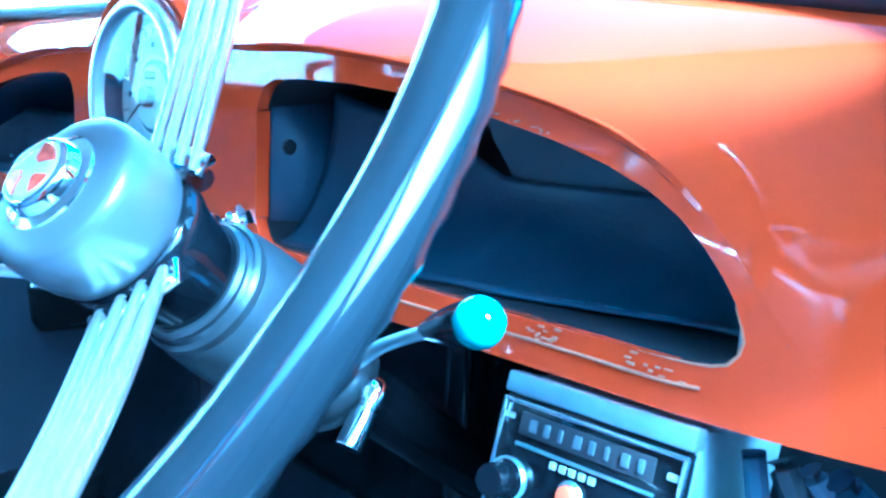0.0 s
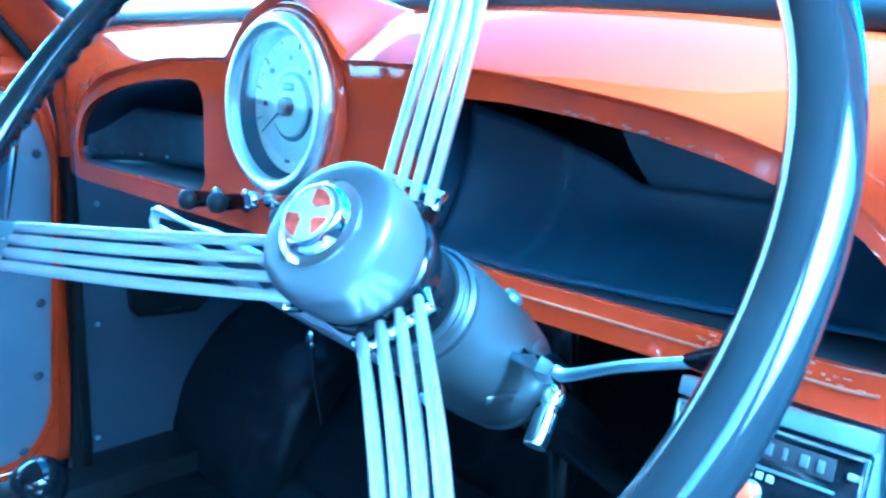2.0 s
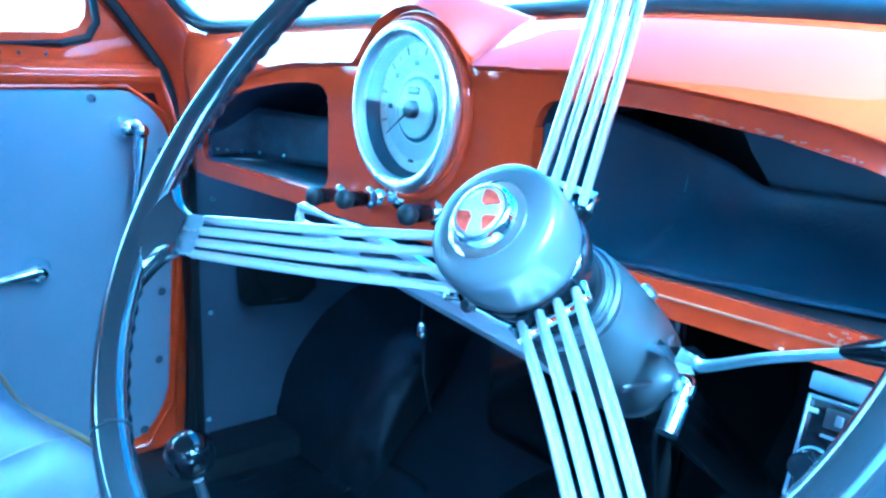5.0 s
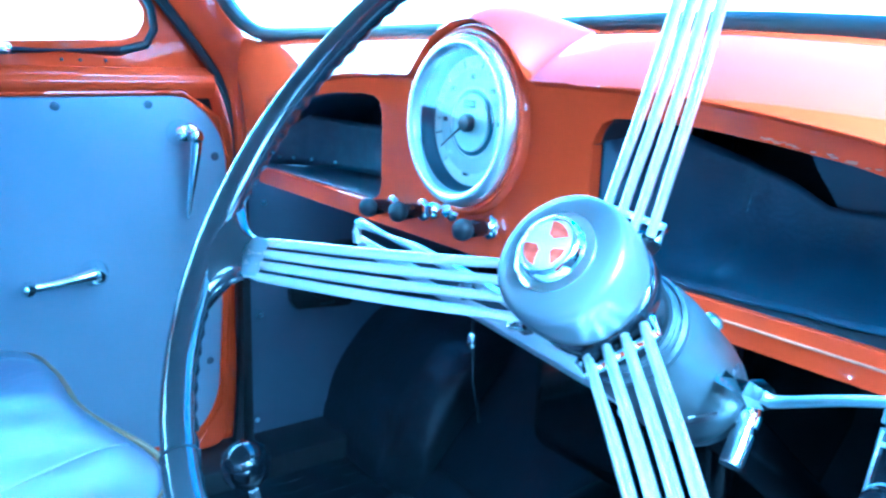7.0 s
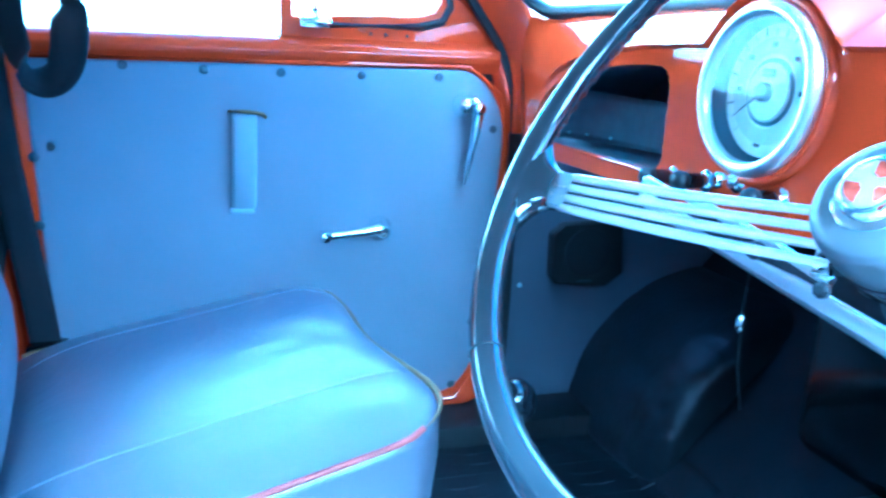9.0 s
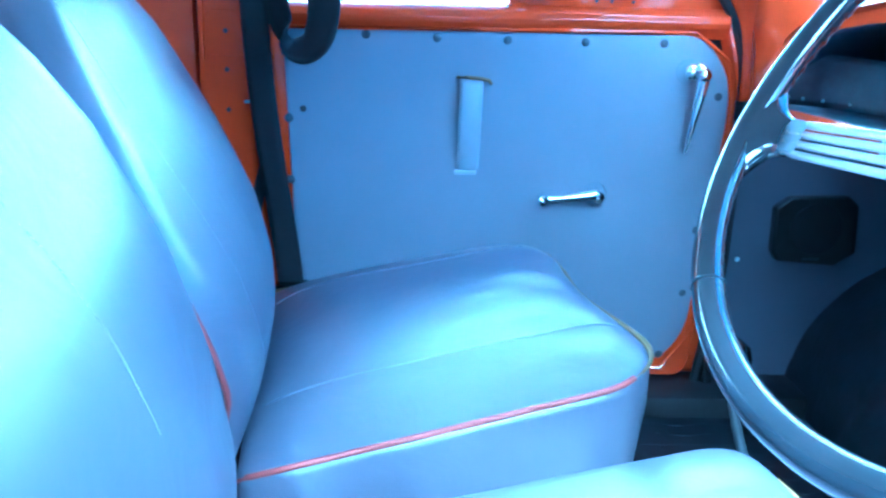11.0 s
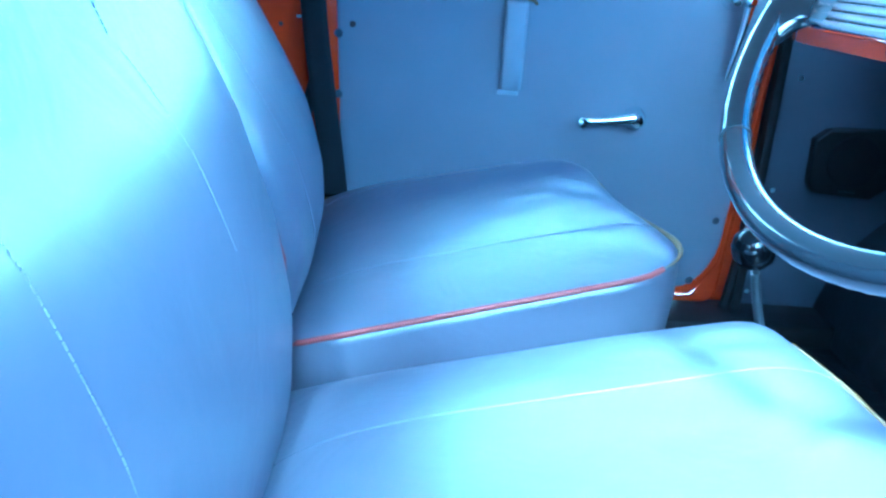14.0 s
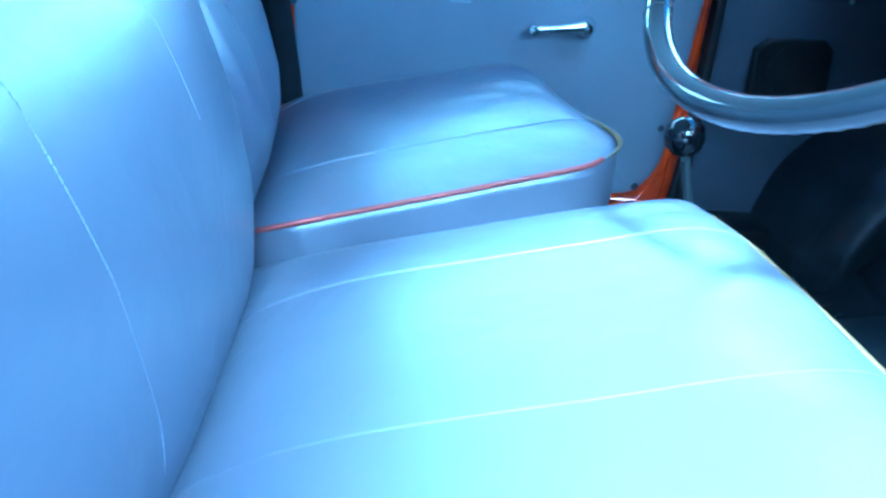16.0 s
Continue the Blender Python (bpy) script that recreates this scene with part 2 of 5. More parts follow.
def screw(at, axis, r=0.006, parent=None, material=None, name="screw"):
    bm = lathe([(r, 0), (r, 0.0012), (r * 0.8, 0.0026), (r * 0.3, 0.0032), (0, 0.0033)], at, axis, 14)
    return part(name, bm, material or SATIN, parent)


# ---- the setting ----
def add_ground():
    bm = sheet(lambda u, v: Vector((u, v, -0.32)), [-2500, -40, -8, 0, 8, 40, 2500], [-2500, -40, -8, 0, 8, 40, 2500])
    part("ground", bm, CONCRETE, None, "pale sunlit concrete yard outside the car", kind="structure", category="ground")


CONCRETE = mat("pale_concrete", (0.50, 0.50, 0.48), 0.9, var=0.12, scale=6, bump=0.5, bscale=40, dirt=(0.32, 0.32, 0.30), dscale=0.8)
add_ground()
WHITEWASH = mat("whitewash", (0.80, 0.80, 0.77), 0.9, var=0.05, scale=5, bump=0.5, bscale=50, dirt=(0.72, 0.72, 0.69), dscale=0.8)
RENDERED = mat("grey_render", (0.12, 0.118, 0.112), 0.9, var=0.15, scale=9, bump=0.6, bscale=60, dirt=(0.09, 0.088, 0.084), dscale=1.5)

# unseen screen added by the driver's door, its open bays shaping the seat's sun
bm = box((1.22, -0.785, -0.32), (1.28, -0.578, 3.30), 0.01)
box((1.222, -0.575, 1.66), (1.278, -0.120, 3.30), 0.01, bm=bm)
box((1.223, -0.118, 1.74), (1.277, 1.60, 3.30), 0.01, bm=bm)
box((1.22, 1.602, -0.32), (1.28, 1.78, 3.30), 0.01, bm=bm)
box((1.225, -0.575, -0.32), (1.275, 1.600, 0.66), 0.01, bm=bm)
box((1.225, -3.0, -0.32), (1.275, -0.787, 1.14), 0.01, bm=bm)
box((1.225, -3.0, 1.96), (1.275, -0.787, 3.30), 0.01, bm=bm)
part("wall_sun_mask", bm, RENDERED, None, "unseen rendered screen with open bays, added to shade the seat", kind="structure", category="wall")
# unseen white wall, added as a reflector to bounce sun into the passenger side
bm = box((-4.2, -12.0, -0.32), (-4.0, 12.0, 4.2), 0.02)
part("wall_bounce", bm, WHITEWASH, None, "unseen whitewashed wall added to bounce sun into the car", kind="structure", category="wall")
# unseen wall, added to block low sky light from the right
bm = box((3.5, -9.0, -0.32), (3.7, 9.0, 1.75), 0.02)
part("wall_sky_block", bm, RENDERED, None, "unseen rendered wall added to cut low sky light", kind="structure", category="wall")

ARCH_Y, ARCH_Z, ARCH_R = 0.50, 0.01, 0.292


def floor_z(x, y):
    """Flat pans with a raised tunnel between, rising ahead as the toe board."""
    tunnel = 0.14 * math.exp(-((x / 0.13) ** 4))
    toe = max(0.0, (y - 0.22)) * 1.1
    return max(tunnel + 0.05 * max(0, min(1, (y + 0.1) / 0.4)) * (1 if abs(x) < 0.2 else 0), toe)


bm = sheet(lambda u, v: Vector((u, v, floor_z(u, v))), np.linspace(-0.74, 0.74, 75), np.linspace(-1.6, 0.62, 75))
part("floor", bm, MAT, None, "black rubber-covered car floor with raised tunnel and toe board", thick=0.01, kind="structure", category="floor")

bm = box((-0.75, 0.60, 0.0), (0.75, 0.63, 0.75))
part("wall_bulkhead", bm, MAT, None, "black bulkhead ahead of the footwells", kind="structure", category="wall")


def wheel_arch(side):
    """Half drum that bulges into the footwell, with a rounded inner edge."""
    def fn(u, v):
        a = u
        if v <= 0.2:
            r = ARCH_R * v / 0.2 * 0.86
            x = 0.40
        else:
            t = (v - 0.2) / 0.8
            r = ARCH_R * (0.86 + 0.14 * math.sin(min(1, t / 0.3) * math.pi / 2))
            x = 0.40 + 0.08 * (1 - math.cos(min(1, t / 0.3) * math.pi / 2)) + 0.23 * max(0, t - 0.3) / 0.7
        p = Vector((side * x, ARCH_Y - r * math.cos(a), ARCH_Z + r * math.sin(a)))
        crumple = 0.0028 * noise.noise(p * 17) + 0.0020 * noise.noise(Vector((p.x * 50, p.y * 34, p.z * 62)))
        return p + Vector((-side * crumple, -crumple * 0.6, crumple * 0.4)) * min(1, v * 4)
    return sheet(fn, np.linspace(-0.35, math.pi * 0.75, 96), list(np.linspace(0.001, 0.5, 40)) + [0.7, 1.0])


for side in (-1, 1):
    part("wheel_arch", wheel_arch(side), COVER, None, "black covered wheel arch bulging into the footwell", kind="structure", category="wheel arch")

# side boards of the footwells
def kick_board(side):
    poly = [(0.052, 0.0), (0.052, 0.62), (0.62, 0.62), (0.62, 0.0)]
    return prism(poly, lambda a, b, c: Vector((side * (0.70 + c), a, b)), 0.012)


for side in (-1, 1):
    kb = part("wall_kick_board", kick_board(side), KICK, None, "grey-blue fibre board lining the footwell side", kind="structure", category="wall")
    for y, z in ((0.098, 0.480), (0.088, 0.278), (0.078, 0.078), (0.30, 0.47)):
        screw((side * 0.70, y, z), (-side, 0, 0), 0.0045, kb)

# sills
for side in (-1, 1):
    bm = box((min(side * 0.60, side * 0.74), -0.80, -0.06), (max(side * 0.60, side * 0.74), 0.56, 0.052), 0.012)
    part("sill", bm, RUBBER, None, "black covered door sill", kind="structure", category="sill")

bm = box((-0.74, 0.125, 0.735), (0.74, 0.64, 0.75), 0.003)
part("scuttle", bm, MAT, None, "black scuttle panel ahead of the windscreen", kind="structure", category="scuttle")
for side in (-1, 1):
    a, b = sorted((side * 0.735, side * 0.745))
    bm = box((a, -0.04, -0.06), (b, 0.64, 0.752))
    part("wall_scuttle_side", bm, MAT, None, "dark body side beside the footwell", kind="structure", category="wall")
# added board that stops bright daylight showing through under the dash end
bm = box((0.44, 0.135, 0.16), (0.735, 0.147, 0.551), 0.003)
part("wall_light_stop", bm, MAT, None, "black board added to block daylight under the dash end", kind="structure", category="wall")
# roof, rear and body sides that close the car
def roof(u, v):
    edge = 1 - (abs(u) / 0.66) ** 4
    return Vector((u, v, 0.98 + 0.11 * edge - 0.10 * max(0, (-v - 0.9) / 0.8) ** 2))


bm = sheet(roof, np.linspace(-0.66, 0.66, 25), np.linspace(-1.75, -0.13, 25))
part("ceiling", bm, HEADLINE, None, "pale headlining under the curved roof", thick=0.02, kind="structure", category="ceiling")
bm = box((-0.70, -1.80, -0.05), (0.70, -1.74, 1.0))
part("wall_rear", bm, HEADLINE, None, "rear inner wall of the car", kind="structure", category="wall")
for side in (-1, 1):
    a, b = sorted((side * 0.705, side * 0.735))
    bm = box((a, -1.76, -0.05), (b, -0.86, 0.74), 0.004)
    part("wall_rear_side", bm, PAINT, None, "red-painted rear body side", kind="structure", category="wall")
    # B pillar
    poly = [(-0.862, -0.02), (-0.725, -0.02), (-0.745, 0.25), (-0.765, 0.45), (-0.772, 1.02), (-0.842, 1.02), (-0.848, 0.60)]
    bm = prism(poly, lambda p, q, c: Vector((side * (0.690 + c), p, q)), 0.045)
    bp = part("pillar_b", bm, PAINT, None, "red-painted door pillar with bolt holes", kind="structure", category="pillar", bevel=0.006)
    for z in (0.646, 0.585, 0.520, 0.453):
        part("bolt_hole", lathe([(0.0042, 0), (0.0042, 0.0006), (0.002, 0.0009), (0, 0.0009)], (side * 0.6905, -0.806, z), (-side, 0, 0), 14), INK, bp, "dark bolt hole")
    bm = box((min(side * 0.6885, side * 0.70), -0.846, 0.606), (max(side * 0.6885, side * 0.70), -0.773, 0.6085), 0.0008)
    part("panel_seam", bm, PAINT, bp)
    bm = box((min(side * 0.6885, side * 0.70), -0.843, 0.676), (max(side * 0.6885, side * 0.70), -0.776, 0.6785), 0.0008)
    part("panel_seam", bm, PAINT, bp)
    part("ridge", tube([(side * 0.690, -0.846, 0.20), (side * 0.690, -0.845, 0.60), (side * 0.690, -0.840, 1.00)], 0.005, 8), PAINT, bp, "rounded ridge along the pillar edge")
    bm = box((min(side * 0.686, side * 0.70), -0.779, 0.5320), (max(side * 0.686, side * 0.70), -0.766, 0.5365), 0.001)
    part("trim_clip", bm, SATIN, bp, "small bright trim clip")
    bm = box((min(side * 0.684, side * 0.70), -0.832, 0.703), (max(side * 0.684, side * 0.70), -0.786, 0.722), 0.004)
    part("striker_plate", bm, COWL, bp, "dull steel striker plate")
    a, b = sorted((side * 0.7365, side * 0.742))
    part("wall_body_side", box((a, -0.92, -0.05), (b, -0.62, 0.66)), PAINT, None, "red outer body panel behind the door", kind="structure", category="wall")
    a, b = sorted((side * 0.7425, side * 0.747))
    part("wall_quarter_inner", box((a, -0.93, 0.60), (b, -0.80, 1.0)), SHADED_RED, None, "recessed red panel behind the pillar, shade painted in", kind="structure", category="wall")
    # rear quarter window between its panels
    a, b = sorted((side * 0.712, side * 0.734))
    for y0, y1 in ((-1.76, -1.47), (-1.06, -0.932)):
        part("wall_quarter", box((a, y0, 0.744), (b, y1, 1.02), 0.004), PAINT, None, "red panel beside the rear side window", kind="structure", category="wall")
    bm = tube([(side * 0.70, -1.05, 0.78), (side * 0.70, -1.45, 0.80), (side * 0.68, -1.50, 0.93), (side * 0.67, -1.07, 0.97)], 0.012, 8, True)
    part("window_rubber", bm, RUBBER, None, "black rubber of the rear side window", kind="structure", category="window seal")

# ---- dashboard ----
A_OPEN = [0.152, 0.156, 0.162, 0.172, 0.20, 0.25, 0.30, 0.35, 0.40, 0.43, 0.452, 0.468, 0.480, 0.489, 0.495, 0.499, 0.500]
Z_TOP = [0.668, 0.678, 0.685, 0.689, 0.690, 0.688, 0.683, 0.676, 0.665, 0.656, 0.647, 0.637, 0.626, 0.615, 0.606, 0.596, 0.590]
Z_LOW = [0.594, 0.584, 0.578, 0.576, 0.576, 0.576, 0.576, 0.576, 0.576, 0.576, 0.5755, 0.5755, 0.576, 0.577, 0.579, 0.584, 0.590]
DIAL = Vector((-0.003, 0.0, 0.674))
Z_BOTTOM = 0.552


def hump(x):
    d = abs(x - DIAL.x)
    top = DIAL.z + math.sqrt(max(0.0, 0.0885 ** 2 - min(d, 0.0885) ** 2))
    return top


def crease(x):
    a = abs(x)
    base = soft_lerp(a, [0, 0.2, 0.25, 0.3, 0.37, 0.42, 0.45, 0.48, 0.505, 0.52, 0.53, 0.66], [0.712, 0.711, 0.707, 0.701, 0.691, 0.678, 0.665, 0.643, 0.612, 0.590, 0.575, 0.56], 0.022)
    k = 0.018
    h = hump(x)
    d = abs(x - DIAL.x)
    if d > 0.15:
        return base
    m = max(base, h)
    return m + k * math.exp(-abs(base - h) / k) * 0.5 * (1 if d < 0.14 else 0)


def bend(x):
    """How far the dash swings ahead towards its ends."""
    a = max(0.0, abs(x) - 0.46)
    return 1.3 * a * a


def ease(k):
    k = max(0.0, min(1.0, k))
    return k * k * (3 - 2 * k)


def proud(x):
    """How far the roll stands proud of the face; it dies out past the shelves."""
    return 0.009 * (1 - ease((abs(x) - 0.36) / 0.12))


def shell(x, v):
    """The rolled dash top: v runs from the crease (0) to the windscreen (1)."""
    z0 = crease(x)
    lift = max(0.0, z0 - 0.713) if abs(x - DIAL.x) < 0.16 else 0.0
    y1 = screen_y(x) + 0.012
    z1 = screen_z(x) - 0.002
    t = v
    y = -proud(x) + (y1 + proud(x)) * t ** (1.15 + 0.55 * ease((abs(x) - 0.38) / 0.22))
    zf = 0.713 if lift else min(z0, 0.713)
    z = zf + (z1 - zf) * math.sin(t * math.pi / 2)
    fade = max(0.0, 1 - (t / 0.85) ** 2)
    z += lift * fade
    return Vector((x, y + bend(x) * (1 - t), z))


def screen_z(x):
    """Height of the windscreen's lower seal, which falls away towards the driver's corner."""
    return soft_lerp(x, [-0.62, -0.2, 0.0, 0.18, 0.27, 0.36, 0.47, 0.52, 0.62], [0.757, 0.758, 0.760, 0.761, 0.756, 0.749, 0.738, 0.732, 0.722], 0.05)


def screen_y(x, s=0.0):
    return 0.088 - 0.05 * (x / 0.56) ** 2 - 0.52 * s


def dash_columns():
    outer_l = list(np.linspace(-0.66, -0.505, 14))
    mid = list(np.linspace(-0.150, 0.150, 61))
    outer_r = [-a for a in outer_l[::-1]]
    dense = []
    for a0, a1 in zip(A_OPEN, A_OPEN[1:]):
        k = max(1, int((a1 - a0) / 0.012))
        dense += [a0 + (a1 - a0) * i / k for i in range(k)]
    dense.append(A_OPEN[-1])
    return outer_l, [-a for a in dense[::-1]], mid, dense, outer_r


def dash_face():
    bm = bmesh.new()
    ol, left, mid, right, orr = dash_columns()

    def strip(xs, fn, vs):
        sheet(lambda u, v: fn(u, v), xs, vs, bm)

    def solid(x, v):
        zc = crease(x) - 0.004
        return Vector((x, bend(x), Z_BOTTOM + (zc - Z_BOTTOM) * v))

    def upper(x, v):
        zt, zc = lerp(abs(x), A_OPEN, Z_TOP), crease(x) - 0.004
        return Vector((x, bend(x), zt + (max(zc, zt + 0.008) - zt) * v))

    def lower(x, v):
        zl = lerp(abs(x), A_OPEN, Z_LOW)
        return Vector((x, bend(x), Z_BOTTOM + (zl - Z_BOTTOM) * v))

    vs = np.linspace(0, 1, 9)
    strip(ol, solid, vs)
    strip(mid, solid, np.linspace(0, 1, 61))
    bmesh.ops.delete(bm, geom=[f for f in bm.faces if all(math.hypot(v.co.x - DIAL.x, v.co.z - DIAL.z) < 0.0755 for v in f.verts)], context="FACES")
    strip(orr, solid, vs)
    for xs in (left, right):
        strip(xs, upper, np.linspace(0, 1, 4))
        strip(xs, lower, np.linspace(0, 1, 4))
    # join the ends of the openings to the solid strips
    for s in (-1, 1):
        e, o, zt, zl = s * 0.152, s * 0.150, 0.668, 0.594
        for z0f, z1f in ((lambda x: Z_BOTTOM, lambda x: zl), (lambda x: zl, lambda x: zt), (lambda x: zt, lambda x: crease(x) - 0.004)):
            sheet(lambda u, v: Vector((u, bend(u), z0f(u) + (z1f(u) - z0f(u)) * v)), [o, e], [0, 0.5, 1], bm)
        sheet(lambda u, v: Vector((u, bend(u), Z_BOTTOM + (crease(u) - 0.004 - Z_BOTTOM) * v)), [s * 0.500, s * 0.505], vs, bm)
    # lower edge turned under
    xs = sorted(set([round(float(x), 5) for x in ol + left + mid + right + orr]))
    sheet(lambda u, v: Vector((u, bend(u) + 0.03 * v, Z_BOTTOM - 0.004 * math.sin(v * math.pi))), xs, [0, 0.15, 0.4, 1], bm)
    # returns into the openings
    for xs2 in (left, right):
        sheet(lambda u, v: Vector((u, bend(u) + 0.010 * v, lerp(abs(u), A_OPEN, Z_TOP) + 0.001 * v)), xs2, [0, 1], bm)
        sheet(lambda u, v: Vector((u, bend(u) + 0.010 * v, lerp(abs(u), A_OPEN, Z_LOW) - 0.001 * v)), xs2, [0, 1], bm)
    for s in (-1, 1):
        sheet(lambda u, v: Vector((s * (0.152 + 0.001 * u), 0.010 * u, 0.594 + 0.074 * v)), [0, 1], [0, 1], bm)
    bmesh.ops.remove_doubles(bm, verts=bm.verts, dist=0.0003)
    return bm


dash = thing("dashboard", (0, 0.03, 0.55), "glossy red-painted steel dashboard with two open parcel shelves", "dashboard")
part("panel", dash_face(), PAINT, dash, "red-painted pressed steel face")
xs = sorted(set(np.round(np.linspace(-0.66, 0.66, 133), 4)) | set(np.round(np.linspace(-0.13, 0.11, 61), 4)))
part("top_roll", sheet(shell, xs, np.linspace(0, 1, 15)), PAINT, dash, "glossy rolled dash top under the windscreen", smooth=60)
# the groove's shadow lip under the roll
part("lip", sheet(lambda u, v: Vector((u, bend(u) - proud(u) * (1 - v), crease(u) - 0.004 * v)), xs, [0, 1]), PAINT, dash)


def bead(x0, x1, table, n, r, dz):
    return tube([(x, bend(x) - 0.001, lerp(abs(x), A_OPEN, table) + dz) for x in np.linspace(x0, x1, n)], r, 6)


for x0, x1 in ((0.16, 0.45), (-0.45, -0.16)):
    part("crease_line", tube([(x, bend(x) - proud(x) - 0.0004, crease(x)) for x in np.linspace(x0, x1, 60)], 0.0011, 6), PAINT, dash)
part("rail_bead", bead(0.160, 0.485, Z_LOW, 40, 0.0009, -0.010), PAINT_WORN, dash, "pale worn edge along the shelf rail")
part("rail_bead", bead(-0.485, -0.160, Z_LOW, 40, 0.0018, -0.002), PAINT, dash)


def shelf_bin(s):
    """Dark lining of one parcel shelf: top, floor, ends and back."""
    bm = bmesh.new()
    xs = [s * a for a in np.linspace(0.152, 0.4995, 50)]
    zt = lambda x: lerp(abs(x), A_OPEN, Z_TOP) + 0.002
    zl = lambda x: lerp(abs(x), A_OPEN, Z_LOW) - 0.002
    D = 0.17
    sheet(lambda u, v: Vector((u, 0.009 + D * v, zt(u) + 0.015 * v)), xs, [0, 0.5, 1], bm)
    sheet(lambda u, v: Vector((u, 0.009 + D * v, zl(u) - 0.012 * v)), xs, [0, 0.5, 1], bm)
    sheet(lambda u, v: Vector((u, 0.009 + D, zl(u) - 0.012 + (zt(u) + 0.015 - zl(u) + 0.012) * v)), xs, [0, 0.5, 1], bm)
    sheet(lambda u, v: Vector((s * 0.152, 0.009 + D * u, 0.582 + 0.12 * v)), [0, 1], [0, 1], bm)
    bmesh.ops.remove_doubles(bm, verts=bm.verts, dist=0.0003)
    return bm


# driver's side takes near-black DEEP, the shade of its depth painted in
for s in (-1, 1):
    part("shelf_lining", shelf_bin(s), DEEP if s > 0 else LINING, dash, "dark parcel shelf lining, shade painted in on driver's side", thick=0.002)


END_PLAN = [(-0.494, 0.013), (-0.489, 0.034), (-0.474, 0.058), (-0.446, 0.078), (-0.40, 0.092), (-0.33, 0.103), (-0.24, 0.110), (-0.157, 0.112)]


def end_board(u, v):
    """Upright board curving round the outer end of the passenger's shelf, its front top corner rounded."""
    p = spline([(a, b, 0) for a, b in END_PLAN], 41)[int(u)]
    k = min(1.0, (u + 1.5) / 14.0)
    h = 0.072 * (1 - (1 - k) ** 2.4) ** 0.5 - 0.010 * max(0.0, (u - 16) / 24)
    return Vector((p.x, p.y, 0.5755 + h * v))


END = mat("grey_end_board", (0.07, 0.085, 0.11), 0.36, var=0.18, scale=60, bump=0.5, bscale=160, dirt=(0.05, 0.07, 0.10), dscale=12)
SPECKLED = mat("scuffed_speckled_board", (0.20, 0.225, 0.27), 0.37, var=0.35, scale=160, bump=0.9, bscale=190, dirt=(0.07, 0.085, 0.11), dscale=30, damount=0.8)


def end_wall(u, v):
    """Scuffed curved wall in the rounded end of the driver's shelf."""
    x = 0.497 - 0.055 * u ** 1.6
    lo, hi = lerp(x, A_OPEN, Z_LOW) - 0.001, lerp(x, A_OPEN, Z_TOP) + 0.001
    return Vector((x, 0.010 + 0.14 * u, lo + (hi - lo + 0.01 * u) * v))


part("end_wall", sheet(end_wall, np.linspace(0, 1, 16), np.linspace(0, 1, 6)), SPECKLED, dash, "scuffed grey-blue end wall of the shelf", thick=0.002)
eb = part("end_board", sheet(end_board, range(41), np.linspace(0, 1, 8)), END, dash, "curved grey board riveted in the shelf end", thick=0.002)
for u, v in ((3, 0.22), (6, 0.16), (10, 0.13), (15, 0.12), (21, 0.12)):
    screw(end_board(u, v) + Vector((0.0005, -0.001, 0)), (0.3, -1, 0.1), 0.0022, eb, None, "rivet")

SCUFF = mat("scuffed_board", (0.16, 0.22, 0.28), 0.5, var=0.3, scale=200)
part("side_lining", sheet(lambda u, v: Vector((0.1546, 0.011 + 0.12 * u, 0.578 + 0.108 * v)), [0, 0.5, 1], [0, 0.5, 1]), LINING, dash, "dark lining of the shelf's inner end", thick=0.001)
# loose lining board leaning in the driver's shelf
bd = bmesh.new()


def sagging(u, v):
    """Concave board: from the shelf's front edge along its floor and up its back."""
    d = lerp(u, [0.155, 0.19, 0.225, 0.26, 0.30, 0.45, 0.49], [0.050, 0.072, 0.088, 0.097, 0.100, 0.070, 0.060])
    y0 = lerp(u, [0.155, 0.31, 0.38, 0.46], [0.013, 0.014, 0.032, 0.058])
    h = lerp(u, [0.155, 0.165, 0.193, 0.226, 0.257, 0.282, 0.295, 0.40, 0.45, 0.49], [0.108, 0.105, 0.095, 0.083, 0.070, 0.057, 0.056, 0.057, 0.048, 0.026])
    a = v * math.pi / 2
    fold = 0.0045 * math.exp(-((u - 0.244 + 0.014 * v) / 0.006) ** 2) - 0.006 * math.exp(-((u - 0.315 + 0.09 * v) / 0.020) ** 2) * (1 - v)
    wob = 0.004 * noise.noise(Vector((u * 18, v * 2.5, 0.4)))
    return Vector((u, y0 + d * math.sin(a) ** 0.8 - fold - wob * math.sin(a), 0.5765 + h * (1 - math.cos(a)) ** 0.85 + (fold + wob) * 0.7 * math.cos(a) * math.sin(a)))


sheet(sagging, np.linspace(0.156, 0.490, 70), np.linspace(0, 1, 18), bd)
part("loose_board", bd, LINING, dash, "creased dark board sagging from the shelf back", thick=0.002)
bf = prism([(0.254, 0.690), (0.257, 0.674), (0.266, 0.657), (0.279, 0.640), (0.292, 0.622), (0.40, 0.618), (0.485, 0.590), (0.488, 0.612), (0.46, 0.646), (0.40, 0.668), (0.33, 0.684)], lambda a, b, c: Vector((a, 0.122 + 0.06 * (a - 0.345) + c, b)), 0.002)
part("torn_flap", bf, LINING, dash, "torn flap of dark lining")
for c0, pts in ((0.240, np.linspace(0.40, 0.80, 8)), (0.300, np.linspace(0.82, 0.99, 6))):
    part("crease_mark", tube([sagging(c0 - 0.012 * v, v) - Vector((0, 0.0012, 0)) for v in pts], [0.0003] + [0.0007] * (len(pts) - 2) + [0.0003], 5), SCUFF, dash, "pale scuffed crease")
